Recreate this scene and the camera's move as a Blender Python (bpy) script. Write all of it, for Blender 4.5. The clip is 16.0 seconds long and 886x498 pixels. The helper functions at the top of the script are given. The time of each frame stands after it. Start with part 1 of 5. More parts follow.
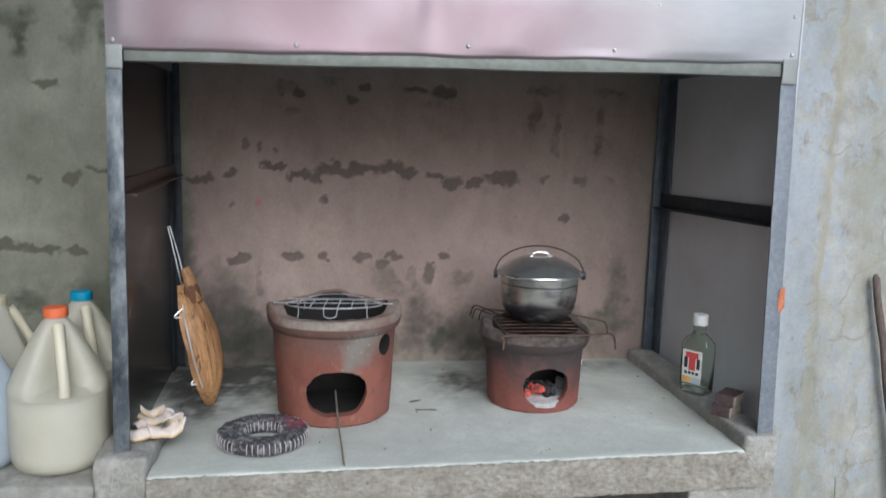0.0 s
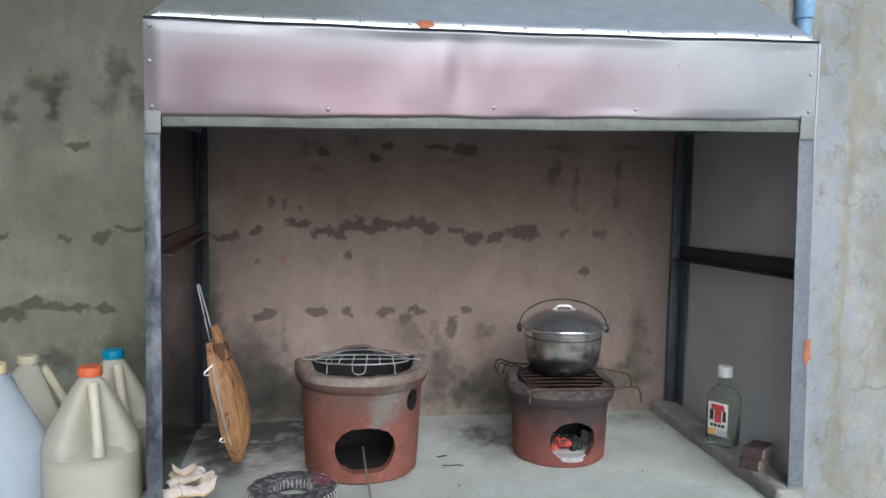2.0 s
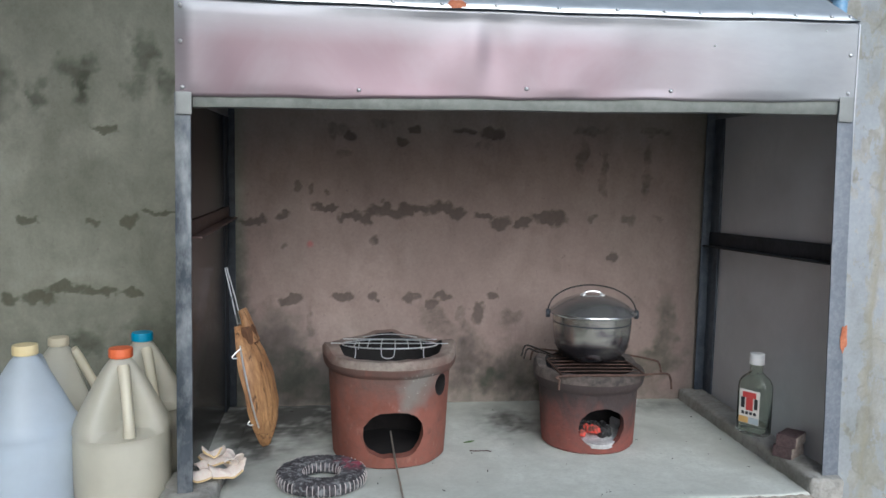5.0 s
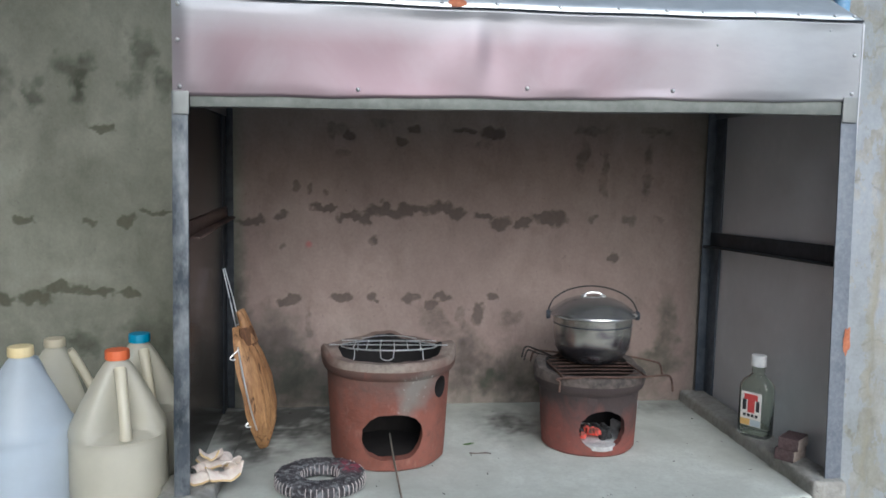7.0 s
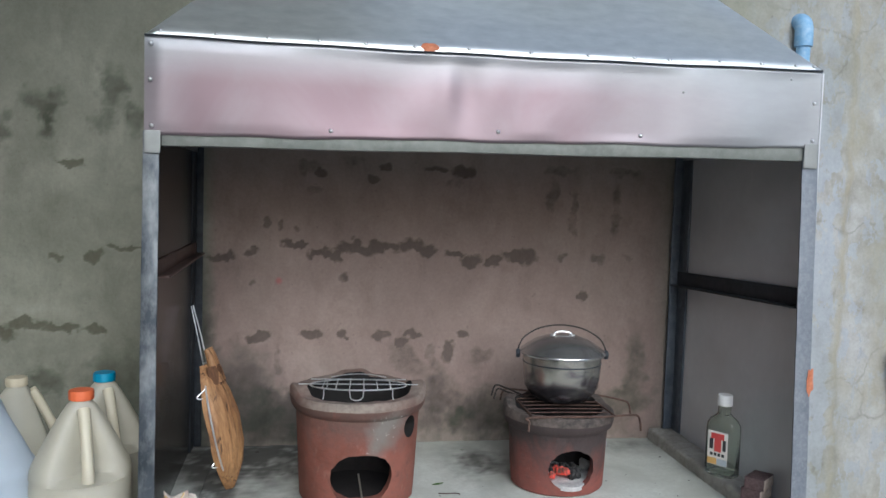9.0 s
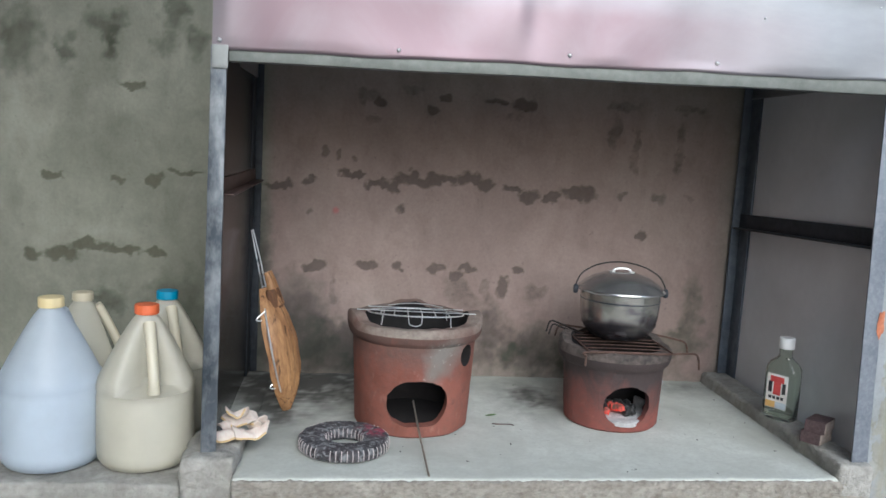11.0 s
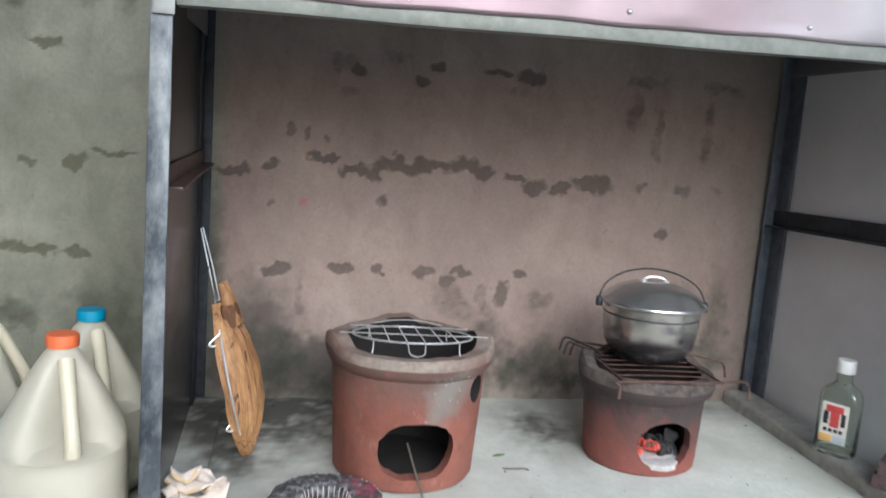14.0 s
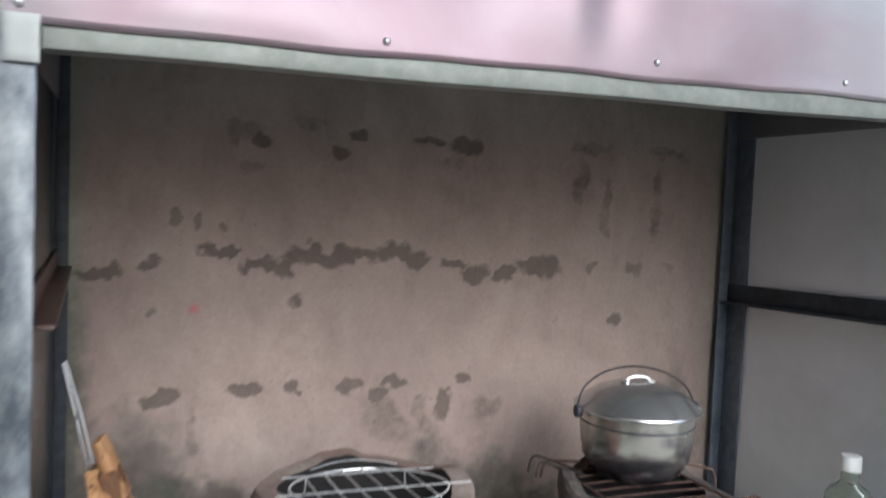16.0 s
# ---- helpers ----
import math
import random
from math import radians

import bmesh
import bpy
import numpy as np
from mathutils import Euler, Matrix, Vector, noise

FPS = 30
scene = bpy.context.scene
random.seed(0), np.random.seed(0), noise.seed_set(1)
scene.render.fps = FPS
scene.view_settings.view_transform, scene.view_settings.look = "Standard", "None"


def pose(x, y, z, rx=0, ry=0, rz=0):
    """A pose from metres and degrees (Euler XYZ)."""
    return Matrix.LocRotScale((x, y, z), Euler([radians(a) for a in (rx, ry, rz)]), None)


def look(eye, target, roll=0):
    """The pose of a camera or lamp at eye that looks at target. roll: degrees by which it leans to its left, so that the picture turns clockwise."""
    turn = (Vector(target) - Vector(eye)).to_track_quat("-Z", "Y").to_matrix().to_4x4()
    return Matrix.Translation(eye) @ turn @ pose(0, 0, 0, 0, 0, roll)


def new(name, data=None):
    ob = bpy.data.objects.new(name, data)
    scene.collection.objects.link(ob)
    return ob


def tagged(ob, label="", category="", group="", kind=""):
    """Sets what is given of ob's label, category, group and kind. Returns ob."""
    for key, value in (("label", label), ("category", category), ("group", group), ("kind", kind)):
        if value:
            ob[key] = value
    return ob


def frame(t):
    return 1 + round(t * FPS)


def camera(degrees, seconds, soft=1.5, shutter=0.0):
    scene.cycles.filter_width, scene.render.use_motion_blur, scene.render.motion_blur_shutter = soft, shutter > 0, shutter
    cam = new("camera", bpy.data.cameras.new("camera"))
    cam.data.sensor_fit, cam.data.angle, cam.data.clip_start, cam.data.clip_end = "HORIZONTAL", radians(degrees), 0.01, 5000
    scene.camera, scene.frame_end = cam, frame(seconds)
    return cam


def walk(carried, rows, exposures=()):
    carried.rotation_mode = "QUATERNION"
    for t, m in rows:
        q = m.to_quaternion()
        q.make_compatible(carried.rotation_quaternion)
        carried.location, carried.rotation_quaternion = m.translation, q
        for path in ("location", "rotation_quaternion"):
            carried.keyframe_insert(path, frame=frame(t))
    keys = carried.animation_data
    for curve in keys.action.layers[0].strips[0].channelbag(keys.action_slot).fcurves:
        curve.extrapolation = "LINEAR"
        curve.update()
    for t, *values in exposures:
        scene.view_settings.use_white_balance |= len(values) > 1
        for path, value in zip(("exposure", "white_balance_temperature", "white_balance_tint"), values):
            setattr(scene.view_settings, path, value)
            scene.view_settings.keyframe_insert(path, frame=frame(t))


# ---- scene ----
cam = camera(58.0, 16.0, soft=1.5, shutter=0.5)
PATH = [
    (0, (0.052, 0.074, 1.339), (0.338, 2.031, 1.04), 1.6),
    (0.5, (0.043, 0.065, 1.344), (0.356, 2.027, 1.112), 0.3),
    (1, (0.034, 0.06, 1.341), (0.369, 2.018, 1.11), 0.4),
    (1.5, (0.027, 0.061, 1.338), (0.335, 2.025, 1.117), 0.7),
    (2, (0.013, 0.058, 1.353), (0.281, 2.032, 1.176), 0.9),
    (2.5, (0.003, 0.052, 1.356), (0.254, 2.028, 1.183), 0.5),
    (3, (0.004, 0.05, 1.347), (0.27, 2.023, 1.155), 0.3),
    (3.5, (-0.001, 0.054, 1.345), (0.261, 2.028, 1.153), 0.6),
    (4, (-0.009, 0.063, 1.343), (0.225, 2.04, 1.15), 0.6),
    (4.2, (-0.011, 0.066, 1.339), (0.212, 2.045, 1.148), 0.7),
    (6.5, (0.0, 0.08, 1.339), (0.241, 2.052, 1.11), 1.6),
    (7, (-0.008, 0.086, 1.342), (0.22, 2.062, 1.137), 1.1),
    (7.5, (-0.011, 0.091, 1.352), (0.202, 2.073, 1.197), 0.9),
    (8, (-0.01, 0.08, 1.363), (0.27, 2.056, 1.233), 1.5),
    (8.2, (-0.009, 0.085, 1.366), (0.295, 2.058, 1.238), 1.8),
    (10.3, (-0.025, 0.073, 1.344), (0.217, 2.054, 1.206), 0.1),
    (10.5, (-0.033, 0.082, 1.34), (0.161, 2.065, 1.163), 0.7),
    (11, (-0.047, 0.098, 1.311), (0.16, 2.072, 1.063), 3.2),
    (11.5, (-0.113, 0.163, 1.312), (0.197, 2.123, 1.066), 3.6),
    (12, (-0.185, 0.231, 1.292), (0.245, 2.165, 1.021), 1.8),
    (12.5, (-0.171, 0.249, 1.288), (0.38, 2.146, 0.975), 2.4),
    (13, (-0.19, 0.262, 1.3), (0.347, 2.16, 0.972), 3.7),
    (13.5, (-0.183, 0.3, 1.294), (0.293, 2.216, 0.974), 3.8),
    (14, (-0.119, 0.423, 1.311), (0.247, 2.366, 1.016), 4.2),
    (14.5, (-0.166, 0.538, 1.307), (0.249, 2.482, 1.087), 4.1),
    (15, (-0.238, 0.591, 1.303), (0.351, 2.491, 1.095), 3.8),
    (15.5, (-0.262, 0.628, 1.296), (0.456, 2.487, 1.128), 3.4),
    (16, (-0.204, 0.735, 1.327), (0.539, 2.588, 1.212), 2.3),
]
walk(cam, [(t, look(eye, target, roll)) for t, eye, target, roll in PATH], [(0.0, -0.08, 5300, 6), (1.0, -0.16, 5300, 6), (8.0, -0.18, 5300, 6), (10.5, -0.06, 5300, 6), (11.5, 0.08, 5300, 6), (12.5, 0.22, 5300, 6), (14.0, 0.40, 5350, 6), (15.5, 0.50, 5350, 6), (16.0, 0.42, 5350, 6)])

# ---- world, sun and exposure ----
scene.view_settings.exposure = 0.0
SUN_EL, SUN_AZ = radians(32), radians(5)      # azimuth: towards +x from the yard side (-y)
sky_world = bpy.data.worlds.new("sky")
sky_world.use_nodes = True
scene.world = sky_world
wn = sky_world.node_tree
wn.nodes.clear()
w_out = wn.nodes.new("ShaderNodeOutputWorld")
w_bg = wn.nodes.new("ShaderNodeBackground")
w_sky = wn.nodes.new("ShaderNodeTexSky")
w_sky.sky_type, w_sky.sun_disc = "NISHITA", False
w_sky.sun_elevation, w_sky.sun_rotation = SUN_EL, radians(180) - SUN_AZ
w_sky.air_density, w_sky.dust_density, w_sky.ozone_density = 1.0, 5.0, 1.0
w_bg.inputs["Strength"].default_value = 0.15
wn.links.new(w_sky.outputs[0], w_bg.inputs["Color"])
wn.links.new(w_bg.outputs[0], w_out.inputs["Surface"])
sun_data = bpy.data.lights.new("sun", "SUN")
sun_data.energy, sun_data.angle, sun_data.color = 1.5, radians(44), (1.0, 0.98, 0.95)
sun_dir = Vector((math.sin(SUN_AZ) * math.cos(SUN_EL), -math.cos(SUN_AZ) * math.cos(SUN_EL), math.sin(SUN_EL)))
sun = new("sun", sun_data)
sun.matrix_world = look(sun_dir * 20, (0, 0, 0))


# ---- materials ----
def nodes_of(name):
    m = bpy.data.materials.new(name)
    m.use_nodes = True
    return m, m.node_tree.nodes, m.node_tree.links, m.node_tree.nodes["Principled BSDF"]


def ramp(nodes, links, fac, stops):
    r = nodes.new("ShaderNodeValToRGB")
    while len(r.color_ramp.elements) < len(stops):
        r.color_ramp.elements.new(0.5)
    for e, (p, c) in zip(r.color_ramp.elements, stops):
        e.position, e.color = p, (*c, 1)
    links.new(fac, r.inputs[0])
    return r.outputs[0]


def noise_node(nodes, links, vec, scale, detail=5, rough=0.6, distort=0.0):
    n = nodes.new("ShaderNodeTexNoise")
    n.inputs["Scale"].default_value, n.inputs["Detail"].default_value = scale, detail
    n.inputs["Roughness"].default_value, n.inputs["Distortion"].default_value = rough, distort
    links.new(vec, n.inputs["Vector"])
    return n.outputs[0]


def mix(nodes, links, fac, a, b, mode="MIX"):
    m = nodes.new("ShaderNodeMix")
    m.data_type, m.blend_type = "RGBA", mode
    for sock, v in ((m.inputs[0], fac), (m.inputs[6], a), (m.inputs[7], b)):
        if isinstance(v, (int, float)):
            sock.default_value = v
        elif isinstance(v, tuple):
            sock.default_value = (*v, 1)
        else:
            links.new(v, sock)
    return m.outputs[2]


def coords(nodes, links, stretch=(1, 1, 1)):
    tc = nodes.new("ShaderNodeTexCoord")
    mp = nodes.new("ShaderNodeMapping")
    mp.inputs["Scale"].default_value = stretch
    links.new(tc.outputs["Object"], mp.inputs[0])
    return mp.outputs[0]


def attr(nodes, name):
    a = nodes.new("ShaderNodeAttribute")
    a.attribute_name = name
    return a.outputs["Fac"]


def surface(name, c1, c2, c3=None, big=6.0, fine=80.0, rough=0.8, metal=0.0, bump=0.3, depth=0.002, spec=0.4, stretch=(1, 1, 1), rough_var=0.1):
    """Two scales of noise: large patches from c1 to c2, fine grain towards c3, with relief."""
    m, nodes, links, bsdf = nodes_of(name)
    vec = coords(nodes, links, stretch)
    patches = noise_node(nodes, links, vec, big, 6, 0.62, 0.4)
    grain = noise_node(nodes, links, vec, fine, 6, 0.65)
    col = ramp(nodes, links, patches, [(0.32, c1), (0.68, c2)])
    g = ramp(nodes, links, grain, [(0.42, (0, 0, 0)), (0.78, (1, 1, 1))])
    if c3:
        half = nodes.new("ShaderNodeMath")
        half.operation = "MULTIPLY"
        half.inputs[1].default_value = 0.7
        links.new(g, half.inputs[0])
        col = mix(nodes, links, half.outputs[0], col, c3)
    links.new(col, bsdf.inputs["Base Color"])
    rr = nodes.new("ShaderNodeMapRange")
    rr.inputs[3].default_value, rr.inputs[4].default_value = max(0.02, rough - rough_var), min(1, rough + rough_var)
    links.new(patches, rr.inputs[0])
    links.new(rr.outputs[0], bsdf.inputs["Roughness"])
    bsdf.inputs["Metallic"].default_value = metal
    bsdf.inputs["Specular IOR Level"].default_value = spec
    b = nodes.new("ShaderNodeBump")
    b.inputs["Strength"].default_value, b.inputs["Distance"].default_value = bump, depth
    links.new(grain, b.inputs["Height"])
    links.new(b.outputs[0], bsdf.inputs["Normal"])
    return m


def vec_bent(nodes, links, vec):
    """Coordinates pushed about by noise, so that cracks wander."""
    n = nodes.new("ShaderNodeTexNoise")
    n.inputs["Scale"].default_value, n.inputs["Detail"].default_value = 9.0, 4
    links.new(vec, n.inputs["Vector"])
    m = nodes.new("ShaderNodeMix")
    m.data_type, m.blend_type = "RGBA", "ADD"
    m.inputs[0].default_value = 0.16
    links.new(vec, m.inputs[6])
    links.new(n.outputs["Color"], m.inputs[7])
    return m.outputs[2]


def clay(name, c1, c2, grit, soot_col, z0, z1, amount, patch=None):
    """Fired clay with smoke stains that thin out downwards from z1 to z0 in ragged clouds, and one scuffed patch."""
    m, nodes, links, bsdf = nodes_of(name)
    vec = coords(nodes, links)
    cloud = noise_node(nodes, links, vec, 10.0, 7, 0.65, 0.5)
    grain = noise_node(nodes, links, vec, 85.0, 6, 0.68)
    col = ramp(nodes, links, cloud, [(0.32, c1), (0.68, c2)])
    col = mix(nodes, links, ramp(nodes, links, grain, [(0.48, (0, 0, 0)), (0.8, (0.8, 0.8, 0.8))]), col, grit)
    burn = noise_node(nodes, links, vec, 34.0, 6, 0.66, 0.4)
    col = mix(nodes, links, ramp(nodes, links, burn, [(0.58, (0, 0, 0)), (0.74, (0.6, 0.6, 0.6))]), col, (0.085, 0.050, 0.042))
    pale = noise_node(nodes, links, coords(nodes, links, (1.3, 1.3, 0.8)), 41.0, 5, 0.6, 0.2)
    col = mix(nodes, links, ramp(nodes, links, pale, [(0.62, (0, 0, 0)), (0.76, (0.5, 0.5, 0.5))]), col, (0.36, 0.19, 0.145))
    sep = nodes.new("ShaderNodeSeparateXYZ")
    links.new(vec, sep.inputs[0])
    h = nodes.new("ShaderNodeMapRange")
    h.inputs[1].default_value, h.inputs[2].default_value = z0, z1
    h.inputs[3].default_value, h.inputs[4].default_value = -0.35, 0.45
    links.new(sep.outputs[2], h.inputs[0])
    smoke = noise_node(nodes, links, coords(nodes, links, (1, 1, 0.7)), 13.0, 6, 0.65, 0.7)
    add = nodes.new("ShaderNodeMath")
    add.operation = "ADD"
    links.new(h.outputs[0], add.inputs[0])
    links.new(smoke, add.inputs[1])
    col = mix(nodes, links, ramp(nodes, links, add.outputs[0], [(0.45, (0, 0, 0)), (0.85, (amount,) * 3)]), col, soot_col)
    if patch:
        d = nodes.new("ShaderNodeVectorMath")
        d.operation = "DISTANCE"
        links.new(vec_bent(nodes, links, vec), d.inputs[0])
        d.inputs[1].default_value = tuple(v + 0.08 for v in patch)
        col = mix(nodes, links, ramp(nodes, links, d.outputs["Value"], [(0.014, (0.9, 0.9, 0.9)), (0.030, (0.5, 0.5, 0.5)), (0.046, (0, 0, 0))]), col, (0.20, 0.185, 0.165))
        fleck = noise_node(nodes, links, vec, 150.0, 3, 0.5)
        col = mix(nodes, links, mix(nodes, links, 1.0, ramp(nodes, links, fleck, [(0.66, (0, 0, 0)), (0.71, (0.8, 0.8, 0.8))]), ramp(nodes, links, d.outputs["Value"], [(0.024, (1, 1, 1)), (0.046, (0, 0, 0))]), "MULTIPLY"), col, (0.55, 0.52, 0.48))
    links.new(col, bsdf.inputs["Base Color"])
    bsdf.inputs["Roughness"].default_value = 0.82
    bsdf.inputs["Specular IOR Level"].default_value = 0.35
    b = nodes.new("ShaderNodeBump")
    b.inputs["Strength"].default_value, b.inputs["Distance"].default_value = 0.4, 0.002
    links.new(grain, b.inputs["Height"])
    lumps = noise_node(nodes, links, vec, 26.0, 4, 0.6)
    b2 = nodes.new("ShaderNodeBump")
    b2.inputs["Strength"].default_value, b2.inputs["Distance"].default_value = 0.45, 0.006
    links.new(lumps, b2.inputs["Height"])
    links.new(b2.outputs[0], b.inputs["Normal"])
    links.new(b.outputs[0], bsdf.inputs["Normal"])
    return m


def plaster_wall():
    """Cement render over block: cloudy grey-green, damp scars, a rosy bloom from the hearth, pale limewash."""
    m, nodes, links, bsdf = nodes_of("cement_render")
    vec = coords(nodes, links)
    cloud = noise_node(nodes, links, vec, 3.2, 7, 0.6, 0.5)
    blot = noise_node(nodes, links, coords(nodes, links, (1, 1, 0.55)), 11.0, 6, 0.65, 0.8)
    grain = noise_node(nodes, links, vec, 120.0, 5, 0.7)
    col = ramp(nodes, links, cloud, [(0.3, (0.180, 0.184, 0.145)), (0.5, (0.238, 0.240, 0.195)), (0.7, (0.310, 0.308, 0.258))])
    col = mix(nodes, links, 0.55, col, ramp(nodes, links, blot, [(0.3, (0.72, 0.72, 0.70)), (0.65, (1.06, 1.06, 1.05))]), "MULTIPLY")
    rosy = ramp(nodes, links, cloud, [(0.3, (0.250, 0.190, 0.167)), (0.7, (0.358, 0.279, 0.248))])
    rosy = mix(nodes, links, 0.5, rosy, ramp(nodes, links, blot, [(0.3, (0.78, 0.78, 0.78)), (0.65, (1.05, 1.05, 1.05))]), "MULTIPLY")
    col = mix(nodes, links, attr(nodes, "rosy"), col, rosy)
    lime = noise_node(nodes, links, coords(nodes, links, (1, 1, 0.8)), 13.0, 9, 0.68)
    white = ramp(nodes, links, lime, [(0.34, (0.265, 0.257, 0.225)), (0.46, (0.335, 0.329, 0.298)), (0.54, (0.37, 0.366, 0.345)), (0.68, (0.43, 0.43, 0.425))])
    crack = nodes.new("ShaderNodeTexVoronoi")
    crack.feature = "DISTANCE_TO_EDGE"
    crack.inputs["Scale"].default_value = 3.4
    links.new(vec_bent(nodes, links, vec), crack.inputs["Vector"])
    white = mix(nodes, links, ramp(nodes, links, crack.outputs[0], [(0.0, (0.6, 0.6, 0.6)), (0.010, (0.3, 0.3, 0.3)), (0.022, (0, 0, 0))]), white, (0.20, 0.20, 0.175))
    flake = nodes.new("ShaderNodeMath")
    flake.operation = "MULTIPLY_ADD"
    flake.inputs[1].default_value = 1.6
    links.new(noise_node(nodes, links, coords(nodes, links, (1.2, 1.2, 0.7)), 24.0, 8, 0.66, 0.3), flake.inputs[0])
    links.new(attr(nodes, "paint"), flake.inputs[2])
    white = mix(nodes, links, ramp(nodes, links, flake.outputs[0], [(0.0, (0, 0, 0)), (0.84, (0, 0, 0)), (0.90, (0.85, 0.85, 0.85))]), white, (0.345, 0.37, 0.40))
    white = mix(nodes, links, attr(nodes, "ochre"), white, (0.335, 0.312, 0.245))
    col = mix(nodes, links, attr(nodes, "pale"), col, white)
    col = mix(nodes, links, attr(nodes, "moss"), col, (0.075, 0.080, 0.058))
    torn = noise_node(nodes, links, vec, 95.0, 5, 0.7)
    edge = nodes.new("ShaderNodeMath")
    edge.operation = "MULTIPLY_ADD"
    edge.inputs[1].default_value = 0.55
    links.new(torn, edge.inputs[0])
    links.new(attr(nodes, "scar"), edge.inputs[2])
    scarred = ramp(nodes, links, edge.outputs[0], [(0.44, (0, 0, 0)), (0.60, (0.22, 0.22, 0.22)), (0.72, (0.42, 0.42, 0.42)), (0.82, (0.62, 0.62, 0.62)), (1.0, (0.86, 0.86, 0.86))])
    col = mix(nodes, links, scarred, col, mix(nodes, links, attr(nodes, "rosy"), (0.105, 0.104, 0.072), (0.122, 0.097, 0.083)))
    # sooty stains, with the shade of the fan corner put into the colour
    col = mix(nodes, links, attr(nodes, "soot_and_shade"), col, (0.048, 0.050, 0.044))
    col = mix(nodes, links, attr(nodes, "red"), col, (0.45, 0.12, 0.13))
    mottle = noise_node(nodes, links, coords(nodes, links, (1, 1, 0.6)), 17.0, 8, 0.68, 0.3)
    col = mix(nodes, links, 0.55, col, ramp(nodes, links, mottle, [(0.30, (0.72, 0.71, 0.69)), (0.48, (0.98, 0.98, 0.98)), (0.70, (1.12, 1.12, 1.11))]), "MULTIPLY")
    speck = noise_node(nodes, links, vec, 75.0, 3, 0.5)
    col = mix(nodes, links, ramp(nodes, links, speck, [(0.68, (0, 0, 0)), (0.78, (0.3, 0.3, 0.3))]), col, (0.10, 0.085, 0.07))
    col = mix(nodes, links, 0.25, col, ramp(nodes, links, grain, [(0.3, (0.6, 0.6, 0.6)), (0.7, (1.15, 1.15, 1.15))]), "MULTIPLY")
    links.new(col, bsdf.inputs["Base Color"])
    bsdf.inputs["Roughness"].default_value = 0.9
    bsdf.inputs["Specular IOR Level"].default_value = 0.25
    b = nodes.new("ShaderNodeBump")
    b.inputs["Strength"].default_value, b.inputs["Distance"].default_value = 0.35, 0.002
    links.new(grain, b.inputs["Height"])
    b2 = nodes.new("ShaderNodeBump")
    b2.inputs["Strength"].default_value, b2.inputs["Distance"].default_value = 0.25, 0.01
    links.new(blot, b2.inputs["Height"])
    links.new(b2.outputs[0], b.inputs["Normal"])
    links.new(b.outputs[0], bsdf.inputs["Normal"])
    return m


def sheet_metal(name, metal, rough0, rough1, dull, bright):
    """Galvanised sheet with a rosy tone where masked, fine scratches, dull patches."""
    m, nodes, links, bsdf = nodes_of(name)
    vec = coords(nodes, links)
    patches = noise_node(nodes, links, vec, 5.0, 6, 0.6, 0.6)
    scratch = noise_node(nodes, links, coords(nodes, links, (1, 1, 3)), 26.0, 5, 0.6)
    rosy_tone = nodes.new("ShaderNodeMath")
    rosy_tone.operation = "MULTIPLY"
    links.new(attr(nodes, "rosy_tone"), rosy_tone.inputs[0])
    links.new(ramp(nodes, links, patches, [(0.25, (0.65, 0.65, 0.65)), (0.6, (1, 1, 1))]), rosy_tone.inputs[1])
    col = mix(nodes, links, rosy_tone.outputs[0], ramp(nodes, links, scratch, [(0.3, dull), (0.7, bright)]), (0.245, 0.180, 0.202))
    links.new(col, bsdf.inputs["Base Color"])
    bsdf.inputs["Metallic"].default_value = metal
    r = nodes.new("ShaderNodeMapRange")
    r.inputs[3].default_value, r.inputs[4].default_value = rough0, rough1
    links.new(patches, r.inputs[0])
    links.new(r.outputs[0], bsdf.inputs["Roughness"])
    b = nodes.new("ShaderNodeBump")
    b.inputs["Strength"].default_value, b.inputs["Distance"].default_value = 0.12, 0.004
    links.new(patches, b.inputs["Height"])
    links.new(b.outputs[0], bsdf.inputs["Normal"])
    return m


def plastic_milky(name, tint, glow=0.35, see=0.0):
    m, nodes, links, bsdf = nodes_of(name)
    vec = coords(nodes, links)
    patches = noise_node(nodes, links, vec, 9.0, 5, 0.6)
    dark = tuple(v * 0.86 for v in tint)
    col = ramp(nodes, links, patches, [(0.3, dark), (0.7, tint)])
    links.new(col, bsdf.inputs["Base Color"])
    bsdf.inputs["Roughness"].default_value = 0.30
    bsdf.inputs["Specular IOR Level"].default_value = 0.5
    tr = nodes.new("ShaderNodeBsdfTranslucent")
    links.new(col, tr.inputs["Color"])
    mx = nodes.new("ShaderNodeMixShader")
    mx.inputs[0].default_value = glow
    links.new(bsdf.outputs[0], mx.inputs[1])
    links.new(tr.outputs[0], mx.inputs[2])
    clear = nodes.new("ShaderNodeBsdfTransparent")
    thin = nodes.new("ShaderNodeMixShader")
    thin.inputs[0].default_value = see
    links.new(mx.outputs[0], thin.inputs[1])
    links.new(clear.outputs[0], thin.inputs[2])
    links.new(thin.outputs[0], nodes["Material Output"].inputs["Surface"])
    return m


def emitter(name, col, strength):
    m, nodes, links, bsdf = nodes_of(name)
    vec = coords(nodes, links)
    n = noise_node(nodes, links, vec, 60.0, 4, 0.6)
    c = ramp(nodes, links, n, [(0.42, (0.05, 0.01, 0.005)), (0.6, col)])
    bsdf.inputs["Base Color"].default_value = (0.08, 0.05, 0.04, 1)
    links.new(c, bsdf.inputs["Emission Color"])
    bsdf.inputs["Emission Strength"].default_value = strength
    bsdf.inputs["Roughness"].default_value = 0.9
    return m


